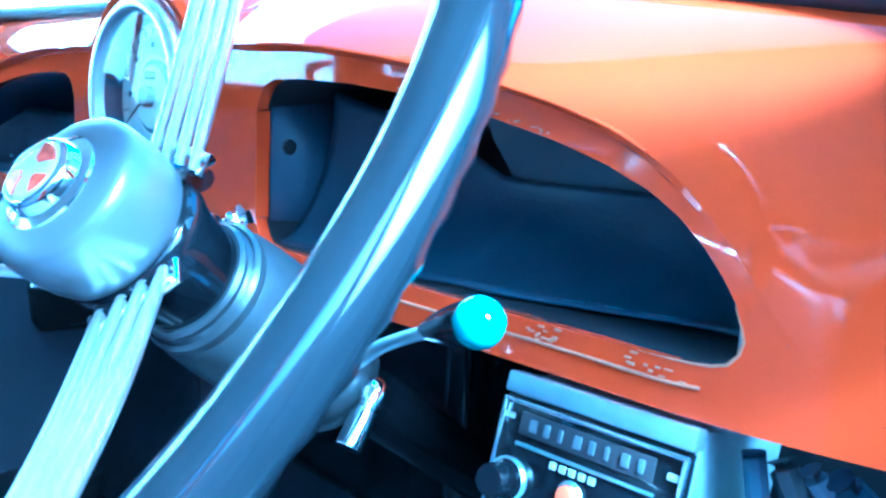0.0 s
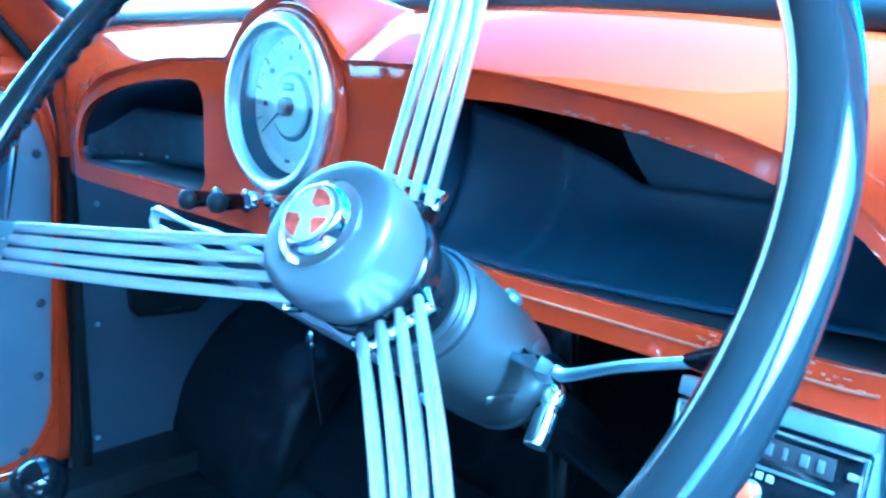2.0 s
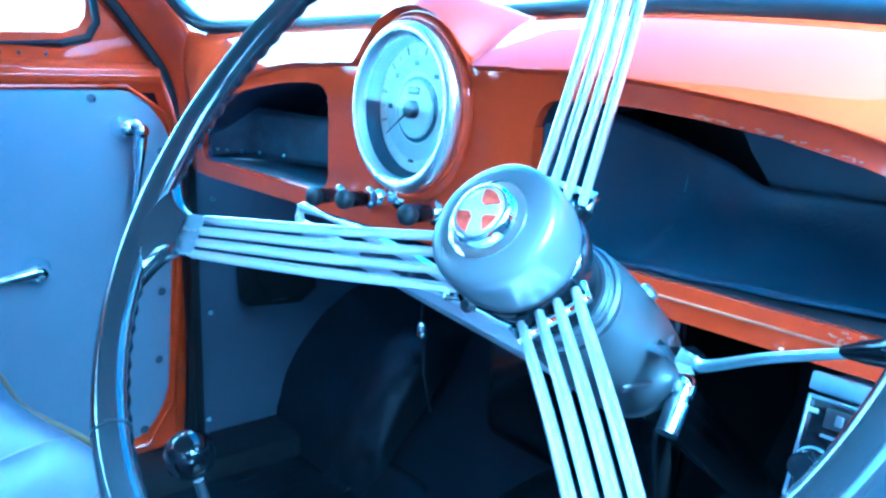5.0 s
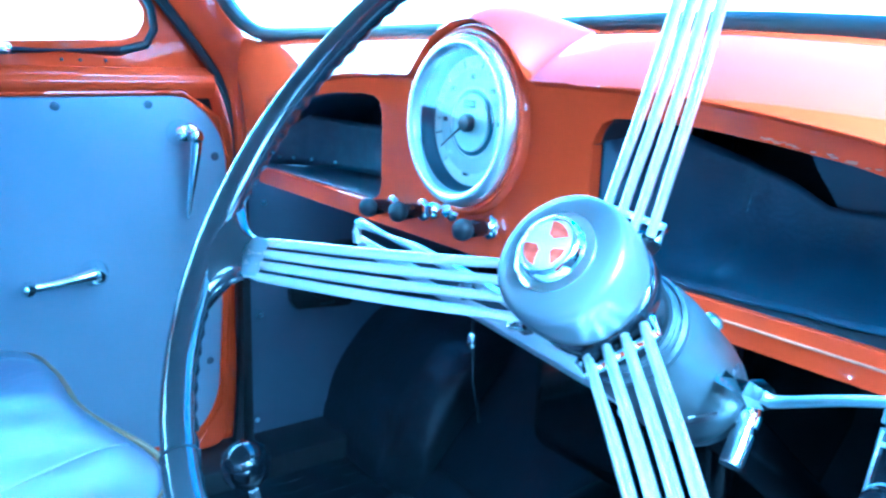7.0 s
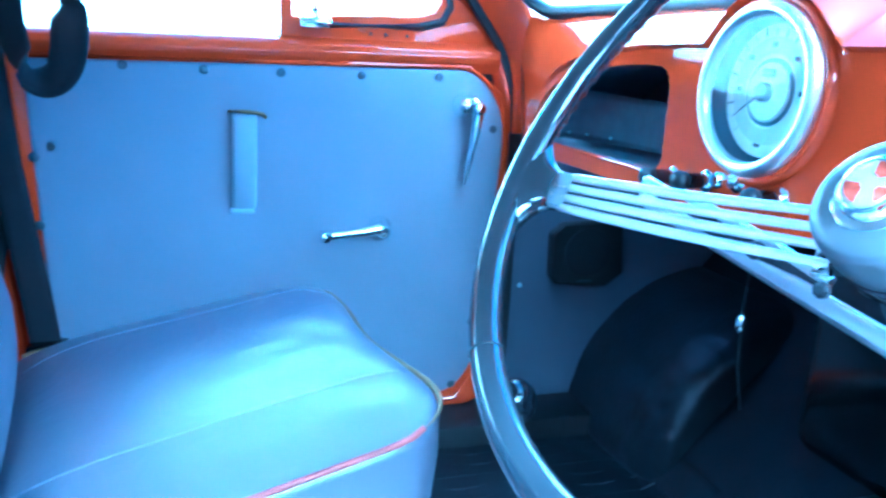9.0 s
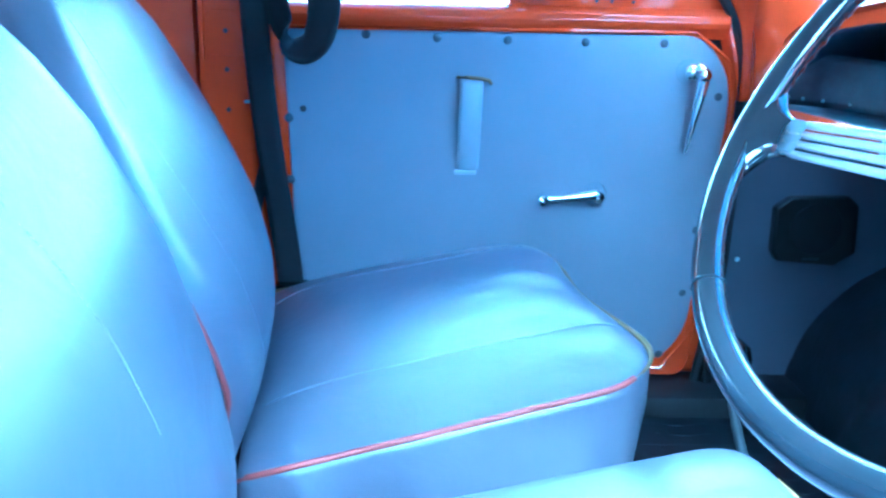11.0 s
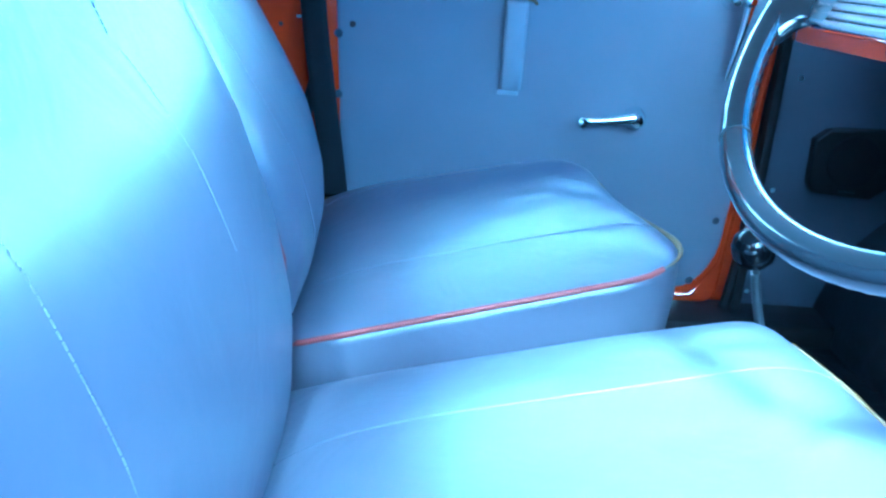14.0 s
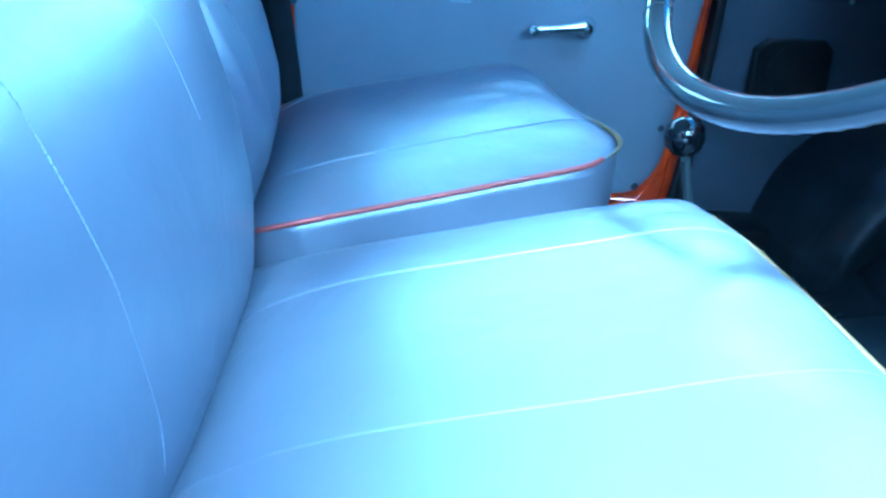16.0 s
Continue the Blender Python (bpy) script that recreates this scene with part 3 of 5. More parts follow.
part("crease_mark", tube([sagging(u, 0.955) - Vector((0, 0.0012, 0)) for u in np.linspace(0.29, 0.335, 8)], [0.0002, 0.0006, 0.0008, 0.0006, 0.0005, 0.0004, 0.0003, 0.0002], 5), SCUFF, dash)
part("scuffed_edge", tube([sagging(u, 0.03) + Vector((0, -0.001, 0.001)) for u in np.linspace(0.35, 0.465, 14)], [0.0003, 0.0008, 0.0012, 0.0007, 0.0013, 0.0015, 0.0009, 0.0016, 0.0011, 0.0014, 0.0016, 0.0010, 0.0007, 0.0003], 6), SCUFF, dash, "pale scuffed lower edge of the board")
part("lining_hole", lathe([(0.0055, 0), (0.0055, 0.002), (0, 0.002)], (0.1560, 0.0240, 0.6435), (1, 0, 0), 16), INK, dash, "dark round hole in the lining")

part("worn_edge", tube([(x, bend(x) - 0.0006, lerp(x, A_OPEN, Z_LOW) + 0.0004) for x in (0.455, 0.468, 0.480, 0.489, 0.495, 0.499, 0.5005)] + [(0.4995, -0.0006, 0.597), (0.496, -0.0006, 0.605)], [0.0002, 0.0004, 0.0006, 0.0007, 0.0008, 0.0008, 0.0007, 0.0005, 0.0002], 6), PAINT_WORN, dash, "bare worn metal at the shelf corner")
# scratches along the rail, where paint is worn through
random.seed(4)
for k in range(26):
    x = random.choice((0.40, 0.405, 0.455, 0.46, 0.47)) + random.uniform(-0.008, 0.012)
    z = random.uniform(0.5655, 0.5745)
    part("paint_chip", box((x, -0.0012, z), (x + random.uniform(0.0012, 0.0042), 0.002, z + random.uniform(0.0004, 0.0012)), 0.0002), PAINT_WORN, dash, "chipped paint")
for k in range(26):
    x = random.uniform(0.29, 0.40)
    z = lerp(x, A_OPEN, Z_TOP) + random.uniform(0.0005, 0.0022)
    part("paint_chip", box((x, -0.0010, z), (x + random.uniform(0.0015, 0.005), 0.003, z + random.uniform(0.0004, 0.0010)), 0.0002), PAINT_WORN, dash, "chipped paint")

# ---- speedometer ----
spd = thing("speedometer", tuple(DIAL), "round speedometer with chrome bezel and cream face", "speedometer")
AX = Vector((0, -1, 0.04)).normalized()
o = DIAL + Vector((0, -0.013, 0))
part("bezel", lathe([(0.0765, -0.013), (0.0772, -0.004), (0.0758, 0.002), (0.0718, 0.0058), (0.0672, 0.0055), (0.0642, 0.002), (0.0632, -0.004)], o, AX, 72, cap=False), SPOKE, spd, "polished chrome bezel ring", smooth=70)
part("surround", lathe([(0.0770, -0.006), (0.0800, -0.0045), (0.0835, -0.006), (0.0850, -0.014)], o, AX, 72, cap=False), PAINT, spd, "raised red rim round the dial", smooth=70)
WELL = mat("blue_grey_dial_well", (0.08, 0.10, 0.14), 0.35, var=0.1, scale=40)
part("well", lathe([(0.0645, 0.001), (0.0636, -0.006), (0.0615, -0.0165), (0.0585, -0.0182)], o, AX, 64, cap=False), WELL, spd, "blue-grey wall of the dial well", smooth=70)
part("face", lathe([(0.0600, -0.0192), (0.0600, -0.0180), (0.0, -0.0180)], o, AX, 64), CREAM, spd, "cream dial face")
part("scale_band", lathe([(0.0475, -0.0180), (0.0475, -0.0174), (0.0330, -0.0174), (0.0330, -0.0180)], o, AX, 64, cap=False), mat("grey_green_scale_band", (0.68, 0.69, 0.63), 0.45, var=0.08, scale=60), spd, "grey-green band of the speed scale")
cd = o + AX * -0.0180 + Vector((0.001, 0, -0.001))
# grey ring stands for the shadow round the raised disc
part("disc_shadow_ring", lathe([(0.0300, 0.0), (0.0300, 0.0012), (0.0262, 0.0014)], cd, AX, 48, cap=False), DIALDARK, spd, "grey ring painted as shade round the centre disc")
part("centre_disc", lathe([(0.0262, 0.0), (0.0262, 0.0030), (0.0250, 0.0042), (0.0, 0.0044)], cd, AX, 48), mat("pale_centre_disc", (0.80, 0.82, 0.74), 0.35), spd, "pale raised centre disc")
part("hub_cap", lathe([(0.0084, 0.004), (0.0084, 0.0100), (0.0072, 0.0115), (0, 0.0120)], cd, AX, 24), COWL, spd, "grey needle cap")
nd = [cd + AX * 0.0085 + Vector((-0.036, 0, -0.024)) * t for t in (0.12, 1.0)]
part("needle", tube(nd, [0.0013, 0.0006], 6), INK, spd, "dark needle pointing down")
window = lambda name, x0, z0, x1, z1, h0, h1, m, label="": part(name, box((cd.x + x0, cd.y - h1, cd.z + z0), (cd.x + x1, cd.y - h0, cd.z + z1), 0.0005), m, spd, label)
window("counter_frame", -0.0085, 0.0135, 0.0085, 0.0205, 0.004, 0.0050, INK, "small dark counter window")
window("counter_digits", -0.0065, 0.0152, 0.0070, 0.0188, 0.004, 0.0054, PRINT)
for k in range(19):
    a = radians(-135 + 270 * k / 18)
    e = Vector((math.sin(a), 0, math.cos(a)))
    part("tick", tube([o + AX * -0.0172 + e * 0.0485, o + AX * -0.0172 + e * (0.0535 if k % 2 else 0.0560)], 0.0005 if k % 2 else 0.0009, 4), INK, spd)
    if not k % 3:
        p = o + AX * -0.0170 + e * 0.0405
        part("numeral_bar", box((p.x - 0.0032, p.y - 0.0004, p.z - 0.0022), (p.x + 0.0032, p.y + 0.0004, p.z + 0.0022), 0.0003), INK, spd)
part("warning_lamp", lathe([(0.0036, 0.0), (0.0036, 0.0010), (0.002, 0.0016), (0.0, 0.0017)], cd + Vector((-0.025, 0, -0.034)), AX, 16), INK, spd, "small dark warning lamp")
fuel = part("fuel_window", prism([(-0.012, -0.054), (0.014, -0.054), (0.012, -0.036), (-0.010, -0.036)], lambda a, b, c: cd + Vector((a, -0.0008 - c, b)), 0.0006), PRINT, spd, "pale gauge opening")
part("fuel_needle", prism([(-0.011, -0.053), (-0.003, -0.053), (0.000, -0.043), (0.013, -0.039), (0.012, -0.037), (-0.006, -0.037), (-0.009, -0.042)], lambda a, b, c: cd + Vector((a, -0.0015 - c, b)), 0.0005), INK, fuel, "dark gauge pointer")
GAX = Vector((0, -1, 0.062)).normalized()
gl = part("glass", lathe([(0.0640, 0.0016), (0.050, 0.0022), (0.03, 0.0027), (0.0, 0.0030)], o, GAX, 48, cap=False), GLASS, spd, "clear flat dial glass")
gl.visible_shadow = False


# ---- dash knobs ----
def dash_knob(x, z, dirx, label, black=True):
    k = thing("dash_knob", (x, 0, z), label, "knob", "pull knobs on the dash")
    ax = Vector((dirx, -1, 0.05)).normalized()
    p = Vector((x, 0.002, z))
    part("collar", lathe([(0.0115, 0), (0.0125, 0.003), (0.0115, 0.008), (0.0085, 0.010), (0.0070, 0.015), (0.0, 0.0151)], p, ax, 8), CHROME, k, "chrome collar")
    if black:
        part("pull", lathe([(0.0045, 0.012), (0.0065, 0.016), (0.0078, 0.019), (0.0078, 0.034), (0.0065, 0.0385), (0.0, 0.039)], p, ax, 20), BLACK, k, "black plastic pull")
        part("cap", lathe([(0.0066, 0.0340), (0.0090, 0.0370), (0.0098, 0.0415), (0.0086, 0.0460), (0.0050, 0.0490), (0, 0.0498)], p, ax, 20), RUBBER, k, "rounded black end", smooth=70)
    else:
        part("pull", lathe([(0.004, 0.012), (0.0045, 0.022), (0.0075, 0.026), (0.0080, 0.031), (0.0055, 0.035), (0.0, 0.0355)], p, ax, 20), CHROME, k, "chrome push button")
    return k


dash_knob(-0.120, 0.577, 0.15, "black pull knob with chrome collar on the dash")
dash_knob(-0.063, 0.582, 0.15, "black pull knob with chrome collar under the dial")
dash_knob(-0.016, 0.590, 0.05, "small chrome switch below the speedometer", black=False)
dash_knob(0.040, 0.584, 0.15, "black pull knob with chrome tip beside the column")
dash_knob(0.140, 0.590, 0.0, "small chrome tell-tale beside the column", black=False)


# ---- windscreen and pillars ----
def screen_pt(x, s, out=0.0):
    return Vector((x, screen_y(x, s) - 0.86 * out, screen_z(x) + 0.86 * s))


def screen_outline(n=24):
    """Rounded outline of the windscreen in (x, s)."""
    return rounded([(-0.615, 0.0), (0.615, 0.0), (0.565, 0.335), (-0.565, 0.335)], [0.085, 0.085, 0.08, 0.08], 9)


def dense_line(poly, step=0.04):
    out = []
    for i in range(len(poly)):
        a, b = Vector(poly[i]), Vector(poly[(i + 1) % len(poly)])
        k = max(1, int((b - a).length / step))
        out += [tuple(a + (b - a) * j / k) for j in range(k)]
    return out


ws = thing("windscreen", (0, 0.05, 0.76), "curved windscreen in a black rubber seal", "windscreen", kind="structure")
line = dense_line(screen_outline())
part("rubber_seal", tube([screen_pt(x, s) for x, s in line], 0.0105, 8, True), RUBBER, ws, "black rubber windscreen seal", smooth=80)
part("chrome_strip", tube([screen_pt(x, s) + Vector((0, 0.011, 0.004)) for x, s in line], 0.003, 6, True), SATIN, ws)
g = part("pane", sheet(lambda u, v: screen_pt(u * (1 - 0.08 * v), 0.335 * v), np.linspace(-0.605, 0.605, 30), np.linspace(0.0, 1, 8)), GLASS, ws, "clear glass pane")
g.visible_shadow = False

SEAL = [(-0.135, 0.93), (-0.085, 0.83), (-0.035, 0.762), (0.012, 0.700), (0.038, 0.640), (0.048, 0.560), (0.050, 0.370), (0.040, 0.150), (0.030, 0.05)]


def a_pillar(s):
    """Red corner between the door seal, the windscreen and the dash end."""
    outer = spline([(s * 0.682, y + 0.006, z) for y, z in SEAL[:6]], 40)
    inner = spline([(s * 0.585, -0.095, 0.99), (s * 0.605, -0.045, 0.90), (s * 0.628, -0.002, 0.82), (s * 0.624, 0.040, 0.752), (s * 0.640, 0.048, 0.68), (s * 0.654, 0.050, 0.565)], 40)

    def fn(u, v):
        a, b = outer[int(u)], inner[int(u)]
        p = a * (1 - v) + b * v
        bulge = 0.012 * math.sin(v * math.pi)
        return p + Vector((-s * bulge * 0.7, -bulge, 0))
    return sheet(fn, range(40), np.linspace(0, 1, 9))


for s in (-1, 1):
    part("pillar_a", a_pillar(s), PAINT, None, "red-painted windscreen pillar curving down to the dash", thick=0.006, kind="structure", category="pillar", smooth=70)
    bm = tube([(s * 0.676, y, z) for y, z in [tuple(p) for p in [(q.x, q.y) for q in spline([(a, b, 0) for a, b in SEAL], 40)]]], 0.0105, 8)
    part("door_seal", bm, RUBBER, None, "black rubber door seal along the pillar", kind="structure", category="seal")
    bm = box((min(s * 0.66, s * 0.70), 0.040, 0.04), (max(s * 0.66, s * 0.70), 0.056, 0.56), 0.004)
    part("pillar_hinge", bm, RUBBER, None, "black rubber-covered hinge post beside the footwell", kind="structure", category="pillar")
    bm = tube([(s * 0.60, -0.12, 1.01), (s * 0.655, -0.22, 0.985), (s * 0.665, -0.5, 0.99), (s * 0.66, -0.80, 0.985), (s * 0.64, -1.6, 0.95)], 0.022, 8)
    part("roof_rail", bm, PAINT, None, "red roof rail over the doors", kind="structure", category="roof rail")
bm = tube([(x, -0.112 - 0.05 * (x / 0.56) ** 2, 1.062 - 0.03 * (x / 0.56) ** 2) for x in np.linspace(-0.585, 0.585, 15)], 0.02, 8)
part("header_rail", bm, PAINT, None, "red rail over the windscreen", kind="structure", category="roof rail")

for s in (-1,):
    line = spline([(0, y, z) for y, z in SEAL], 40)
    part("pillar_back", sheet(lambda u, v: Vector((s * 0.7125, line[int(u)].y - 0.022 + 0.075 * v, line[int(u)].z)), range(40), [0, 0.5, 1]), PAINT, None, "red inner flange of the windscreen pillar", thick=0.004, kind="structure", category="pillar")

# ---- passenger door ----
SCREW = mat("dull_screw_steel", (0.08, 0.09, 0.11), 0.36, 0.4, var=0.2, scale=60)
door = thing("passenger_door", (-0.70, -0.34, 0.05), "closed red car door with blue vinyl card and chrome handles", "car door")
DX = -0.671


card = rounded([(-0.712, 0.653), (-0.028, 0.664), (0.018, 0.600), (0.024, 0.540), (-0.001, 0.150), (-0.045, 0.086), (-0.690, 0.086)], [0.0, 0.045, 0.03, 0.05, 0.05, 0.04, 0.02])


def padded_card():
    """The vinyl card, slightly quilted between its screws."""
    bm = bmesh.new()
    n = len(card)
    cx, cy = -0.34, 0.38
    rings = []
    for f, lift in ((1.0, 0.0), (0.996, 0.0025), (0.985, 0.0035), (0.93, 0.005), (0.75, 0.007), (0.45, 0.008)):
        rings.append([bm.verts.new((DX - 0.004 + lift, cx + (a - cx) * f, cy + (b - cy) * f)) for a, b in card])
    for r0, r1 in zip(rings, rings[1:]):
        for k in range(n):
            bm.faces.new((r0[k], r0[(k + 1) % n], r1[(k + 1) % n], r1[k]))
    bm.faces.new(rings[-1])
    return bm


cardob = part("card", padded_card(), CARD, door, "blue vinyl-covered door card", smooth=60)
SKREWS = [(-0.580, 0.648), (-0.466, 0.646), (-0.352, 0.646), (-0.226, 0.647), (-0.097, 0.649), (0.003, 0.567), (-0.006, 0.338), (-0.016, 0.222), (-0.045, 0.103),
          (-0.705, 0.512), (-0.704, 0.410), (-0.20, 0.098), (-0.40, 0.098), (-0.58, 0.098)]
for y, z in SKREWS:
    screw((DX - 0.0015, y, z), (1, 0, 0), 0.0074, cardob, SCREW, "trim_screw")
part("spare_hole", lathe([(0.0052, 0), (0.0052, 0.001), (0.003, 0.0015), (0, 0.0015)], (DX + 0.001, -0.681, 0.528), (1, 0, 0), 16), INK, cardob, "dark screw hole")

shellpoly = rounded([(-0.735, 0.668), (-0.04, 0.672), (0.030, 0.620), (0.040, 0.540), (0.030, 0.36), (0.010, 0.058), (-0.715, 0.058)], [0.01, 0.03, 0.03, 0.05, 0.05, 0.03, 0.02])
part("shell", prism(shellpoly, lambda a, b, c: Vector((DX - 0.006 - c, a, b)), 0.05), PAINT, door, "red-painted steel door frame", bevel=0.004)
part("edge_lip", tube([(DX - 0.001, a, b) for a, b in [(-0.70, 0.657), (-0.40, 0.662), (-0.045, 0.668), (0.012, 0.627), (0.029, 0.545), (0.020, 0.36), (0.005, 0.14), (-0.04, 0.075), (-0.30, 0.072)]], 0.0035, 6), PAINT, door)


def waist(u, v):
    """Rolled waist rail above the card."""
    prof = [(-0.010, 0.657), (-0.004, 0.663), (0.004, 0.672), (0.007, 0.680), (0.003, 0.690), (-0.006, 0.697), (-0.016, 0.701), (-0.020, 0.703)]
    k = v * (len(prof) - 1)
    j = min(int(k), len(prof) - 2)
    f = k - j
    x = prof[j][0] * (1 - f) + prof[j + 1][0] * f
    z = prof[j][1] * (1 - f) + prof[j + 1][1] * f
    return Vector((DX + x, u, z + 0.010 * (u + 0.35) / 0.7 * (0.3 + 0.7 * v)))


part("waist_rail", sheet(waist, np.linspace(-0.74, 0.006, 20), np.linspace(0, 1, 22)), PAINT, door, "glossy red waist rail", smooth=70)

# quarter light and window frame
part("quarter_frame", prism([(-0.352, 0.700), (0.012, 0.704), (-0.030, 0.757), (-0.088, 0.840), (-0.138, 0.935), (-0.175, 0.935), (-0.118, 0.835), (-0.092, 0.788), (-0.094, 0.768), (-0.104, 0.752), (-0.125, 0.745), (-0.333, 0.733), (-0.333, 0.93), (-0.352, 0.93)], lambda a, b, c: Vector((DX - 0.016 - c, a, b)), 0.02), PAINT, door, "red quarter light frame", bevel=0.003)
part("quarter_rubber", tube([(DX - 0.014, a, b) for a, b in [(-0.295, 0.722), (-0.13, 0.727), (-0.092, 0.737), (-0.079, 0.760), (-0.082, 0.790), (-0.112, 0.850), (-0.155, 0.93)]], 0.0065, 8), RUBBER, door, "black quarter light rubber")
part("upper_frame", tube([(DX - 0.025, -0.155, 0.935), (DX - 0.02, -0.25, 0.972), (DX - 0.015, -0.70, 0.975), (DX - 0.02, -0.76, 0.93), (DX - 0.03, -0.765, 0.70)], 0.011, 8), PAINT, door)
part("latch", box((DX - 0.012, -0.325, 0.716), (DX + 0.012, -0.276, 0.732), 0.004), CHROME, door, "chrome quarter light catch")
part("latch_lever", tube([(DX + 0.004, -0.300, 0.731), (DX + 0.008, -0.302, 0.745), (DX + 0.010, -0.300, 0.752)], [0.004, 0.005, 0.003], 8), CHROME, door)
for y in (-0.150, -0.185, -0.210):
    part("frame_rivet", lathe([(0.003, 0), (0.002, 0.001), (0, 0.0012)], (DX - 0.015, y, 0.712), (1, 0, 0), 10), INK, door)
for nm, poly in (("quarter_pane", [(-0.34, 0.715), (-0.06, 0.72), (-0.14, 0.93), (-0.34, 0.93)]), ("main_pane", [(-0.765, 0.685), (-0.345, 0.69), (-0.345, 0.96), (-0.765, 0.96)])):
    g = part(nm, prism(poly, lambda a, b, c: Vector((DX - 0.026 - c, a, b)), 0.004), GLASS, door, "clear window glass")
    g.visible_shadow = False


def door_handle():
    p = Vector((DX, -0.053, 0.606))
    h = part("handle_boss", lathe([(0.0205, -0.002), (0.0210, 0.005), (0.0185, 0.011), (0.0150, 0.018), (0.0140, 0.026), (0.0105, 0.032), (0.0, 0.034)], p, (1, 0, 0), 28), CHROME, door, "chrome handle boss", smooth=50)
    arm = spline([p + Vector((0.024, 0.004, 0.006)), p + Vector((0.033, 0.013, -0.002)), p + Vector((0.035, 0.014, -0.020)), p + Vector((0.033, 0.008, -0.07)), p + Vector((0.029, 0.000, -0.130))], 18)
    part("handle_lever", tube(arm, [0.0115, 0.0135, 0.0135, 0.0130, 0.0124, 0.0118, 0.0112, 0.0106, 0.0100, 0.0094, 0.0088, 0.0081, 0.0074, 0.0066, 0.0058, 0.0049, 0.0039, 0.0024], 14, squash=(0.70, 1.0)), CHROME, h, "tapered chrome pull-down lever", smooth=80)
    part("handle_knuckle", lathe([(0.0105, 0), (0.0115, 0.004), (0.0098, 0.009), (0.006, 0.012), (0, 0.013)], p + Vector((0.034, 0.015, -0.004)), (1, 0.2, 0.25), 20), CHROME, h, smooth=60)


def window_crank():
    p = Vector((DX, -0.190, 0.399))
    h = part("crank_boss", lathe([(0.021, -0.002), (0.021, 0.004), (0.016, 0.010), (0.0145, 0.028), (0.010, 0.034), (0.0, 0.035)], p, (1, 0, 0), 24), CHROME, door, "chrome window winder boss")
    arm = [p + Vector((0.026, 0, 0.004)), p + Vector((0.030, -0.03, 0.0)), p + Vector((0.032, -0.065, -0.004)), p + Vector((0.032, -0.094, -0.006))]
    part("crank_arm", tube(spline(arm, 12), [0.0130, 0.0120, 0.0108, 0.0098, 0.0090, 0.0083, 0.0078, 0.0074, 0.0072, 0.0074, 0.008, 0.0085], 12), CHROME, h, "chrome winder arm", smooth=80)
    part("crank_knob", lathe([(0.007, -0.006), (0.0105, 0.0), (0.011, 0.007), (0.008, 0.013), (0.0, 0.0145)], p + Vector((0.030, -0.094, -0.006)), (1, 0, 0), 18), CHROME, h, "small chrome winder knob")


def pull_strap():
    pts = [(DX + 0.004, 0.584), (DX + 0.017, 0.578), (DX + 0.022, 0.55), (DX + 0.021, 0.51), (DX + 0.016, 0.47), (DX + 0.008, 0.440), (DX + 0.003, 0.430)]
    path = spline([(a, 0, b) for a, b in pts], 22)
    bm = bmesh.new()

    def fn(u, v):
        p = path[int(u)]
        return Vector((p.x - 0.003 * abs(v) ** 3, -0.405 - 0.004 + 0.019 * v + 0.006 * (p.z - 0.5), p.z))
    sheet(fn, range(22), np.linspace(-1, 1, 7), bm)
    s = part("pull_strap", bm, STRAP, door, "padded blue vinyl pull strap", thick=0.006, smooth=70)
    part("strap_binding", tube([(DX + 0.006, -0.431, 0.586), (DX + 0.014, -0.415, 0.587), (DX + 0.015, -0.395, 0.586), (DX + 0.012, -0.380, 0.583), (DX + 0.004, -0.376, 0.578)], 0.003, 6), PIPE_Y, s, "yellowed piping at the strap top")
    part("strap_foot", box((DX - 0.002, -0.431, 0.426), (DX + 0.006, -0.394, 0.434), 0.002), STRAP, s)


door_handle()
window_crank()
pull_strap()

# ---- seat belt by the pillar ----
belt = thing("seat_belt", (-0.66, -0.70, 0.20), "black webbing seat belt hanging beside the door pillar", "seat belt")


def strap(pts, width, n=30, thick=0.0025, twist=None):
    path = spline(pts, n)
    bm = bmesh.new()

    def fn(u, v):
        p = path[int(u)]
        d = (path[min(int(u) + 1, n - 1)] - path[max(int(u) - 1, 0)]).normalized()
        w = Vector((1, 0, 0)).cross(d).normalized() if twist is None else (Vector(twist) - d * Vector(twist).dot(d)).normalized()
        return p + w * width * 0.5 * v
    return sheet(fn, range(n), [-1, -0.5, 0, 0.5, 1], bm)


part("webbing", strap([(-0.668, -0.766, 0.99), (-0.666, -0.760, 0.80), (-0.664, -0.752, 0.64), (-0.662, -0.742, 0.52), (-0.660, -0.729, 0.42), (-0.655, -0.712, 0.30), (-0.650, -0.702, 0.215)], 0.043), WEB, belt, "black belt webbing", thick=0.003)
part("webbing_tail", strap([(-0.680, -0.738, 0.46), (-0.684, -0.760, 0.38), (-0.680, -0.770, 0.31), (-0.66, -0.775, 0.20)], 0.020), WEB, belt, "narrow black strap end", thick=0.003)
loop = [(-0.650, -0.722, 0.745), (-0.645, -0.718, 0.69), (-0.632, -0.700, 0.645), (-0.618, -0.672, 0.628), (-0.612, -0.648, 0.644), (-0.622, -0.640, 0.685), (-0.638, -0.646, 0.725), (-0.645, -0.67, 0.750)]
part("webbing_loop", strap(loop, 0.058, 40, twist=(0.55, 0.6, -0.6)), WEB, belt, "loop of black webbing hanging over the door", thick=0.003)
part("anchor", box((-0.668, -0.730, 0.208), (-0.630, -0.672, 0.236), 0.007), BLACK, belt, "black plastic belt anchor")
part("anchor_clip", box((-0.640, -0.690, 0.185), (-0.622, -0.665, 0.205), 0.005), RUBBER, belt)

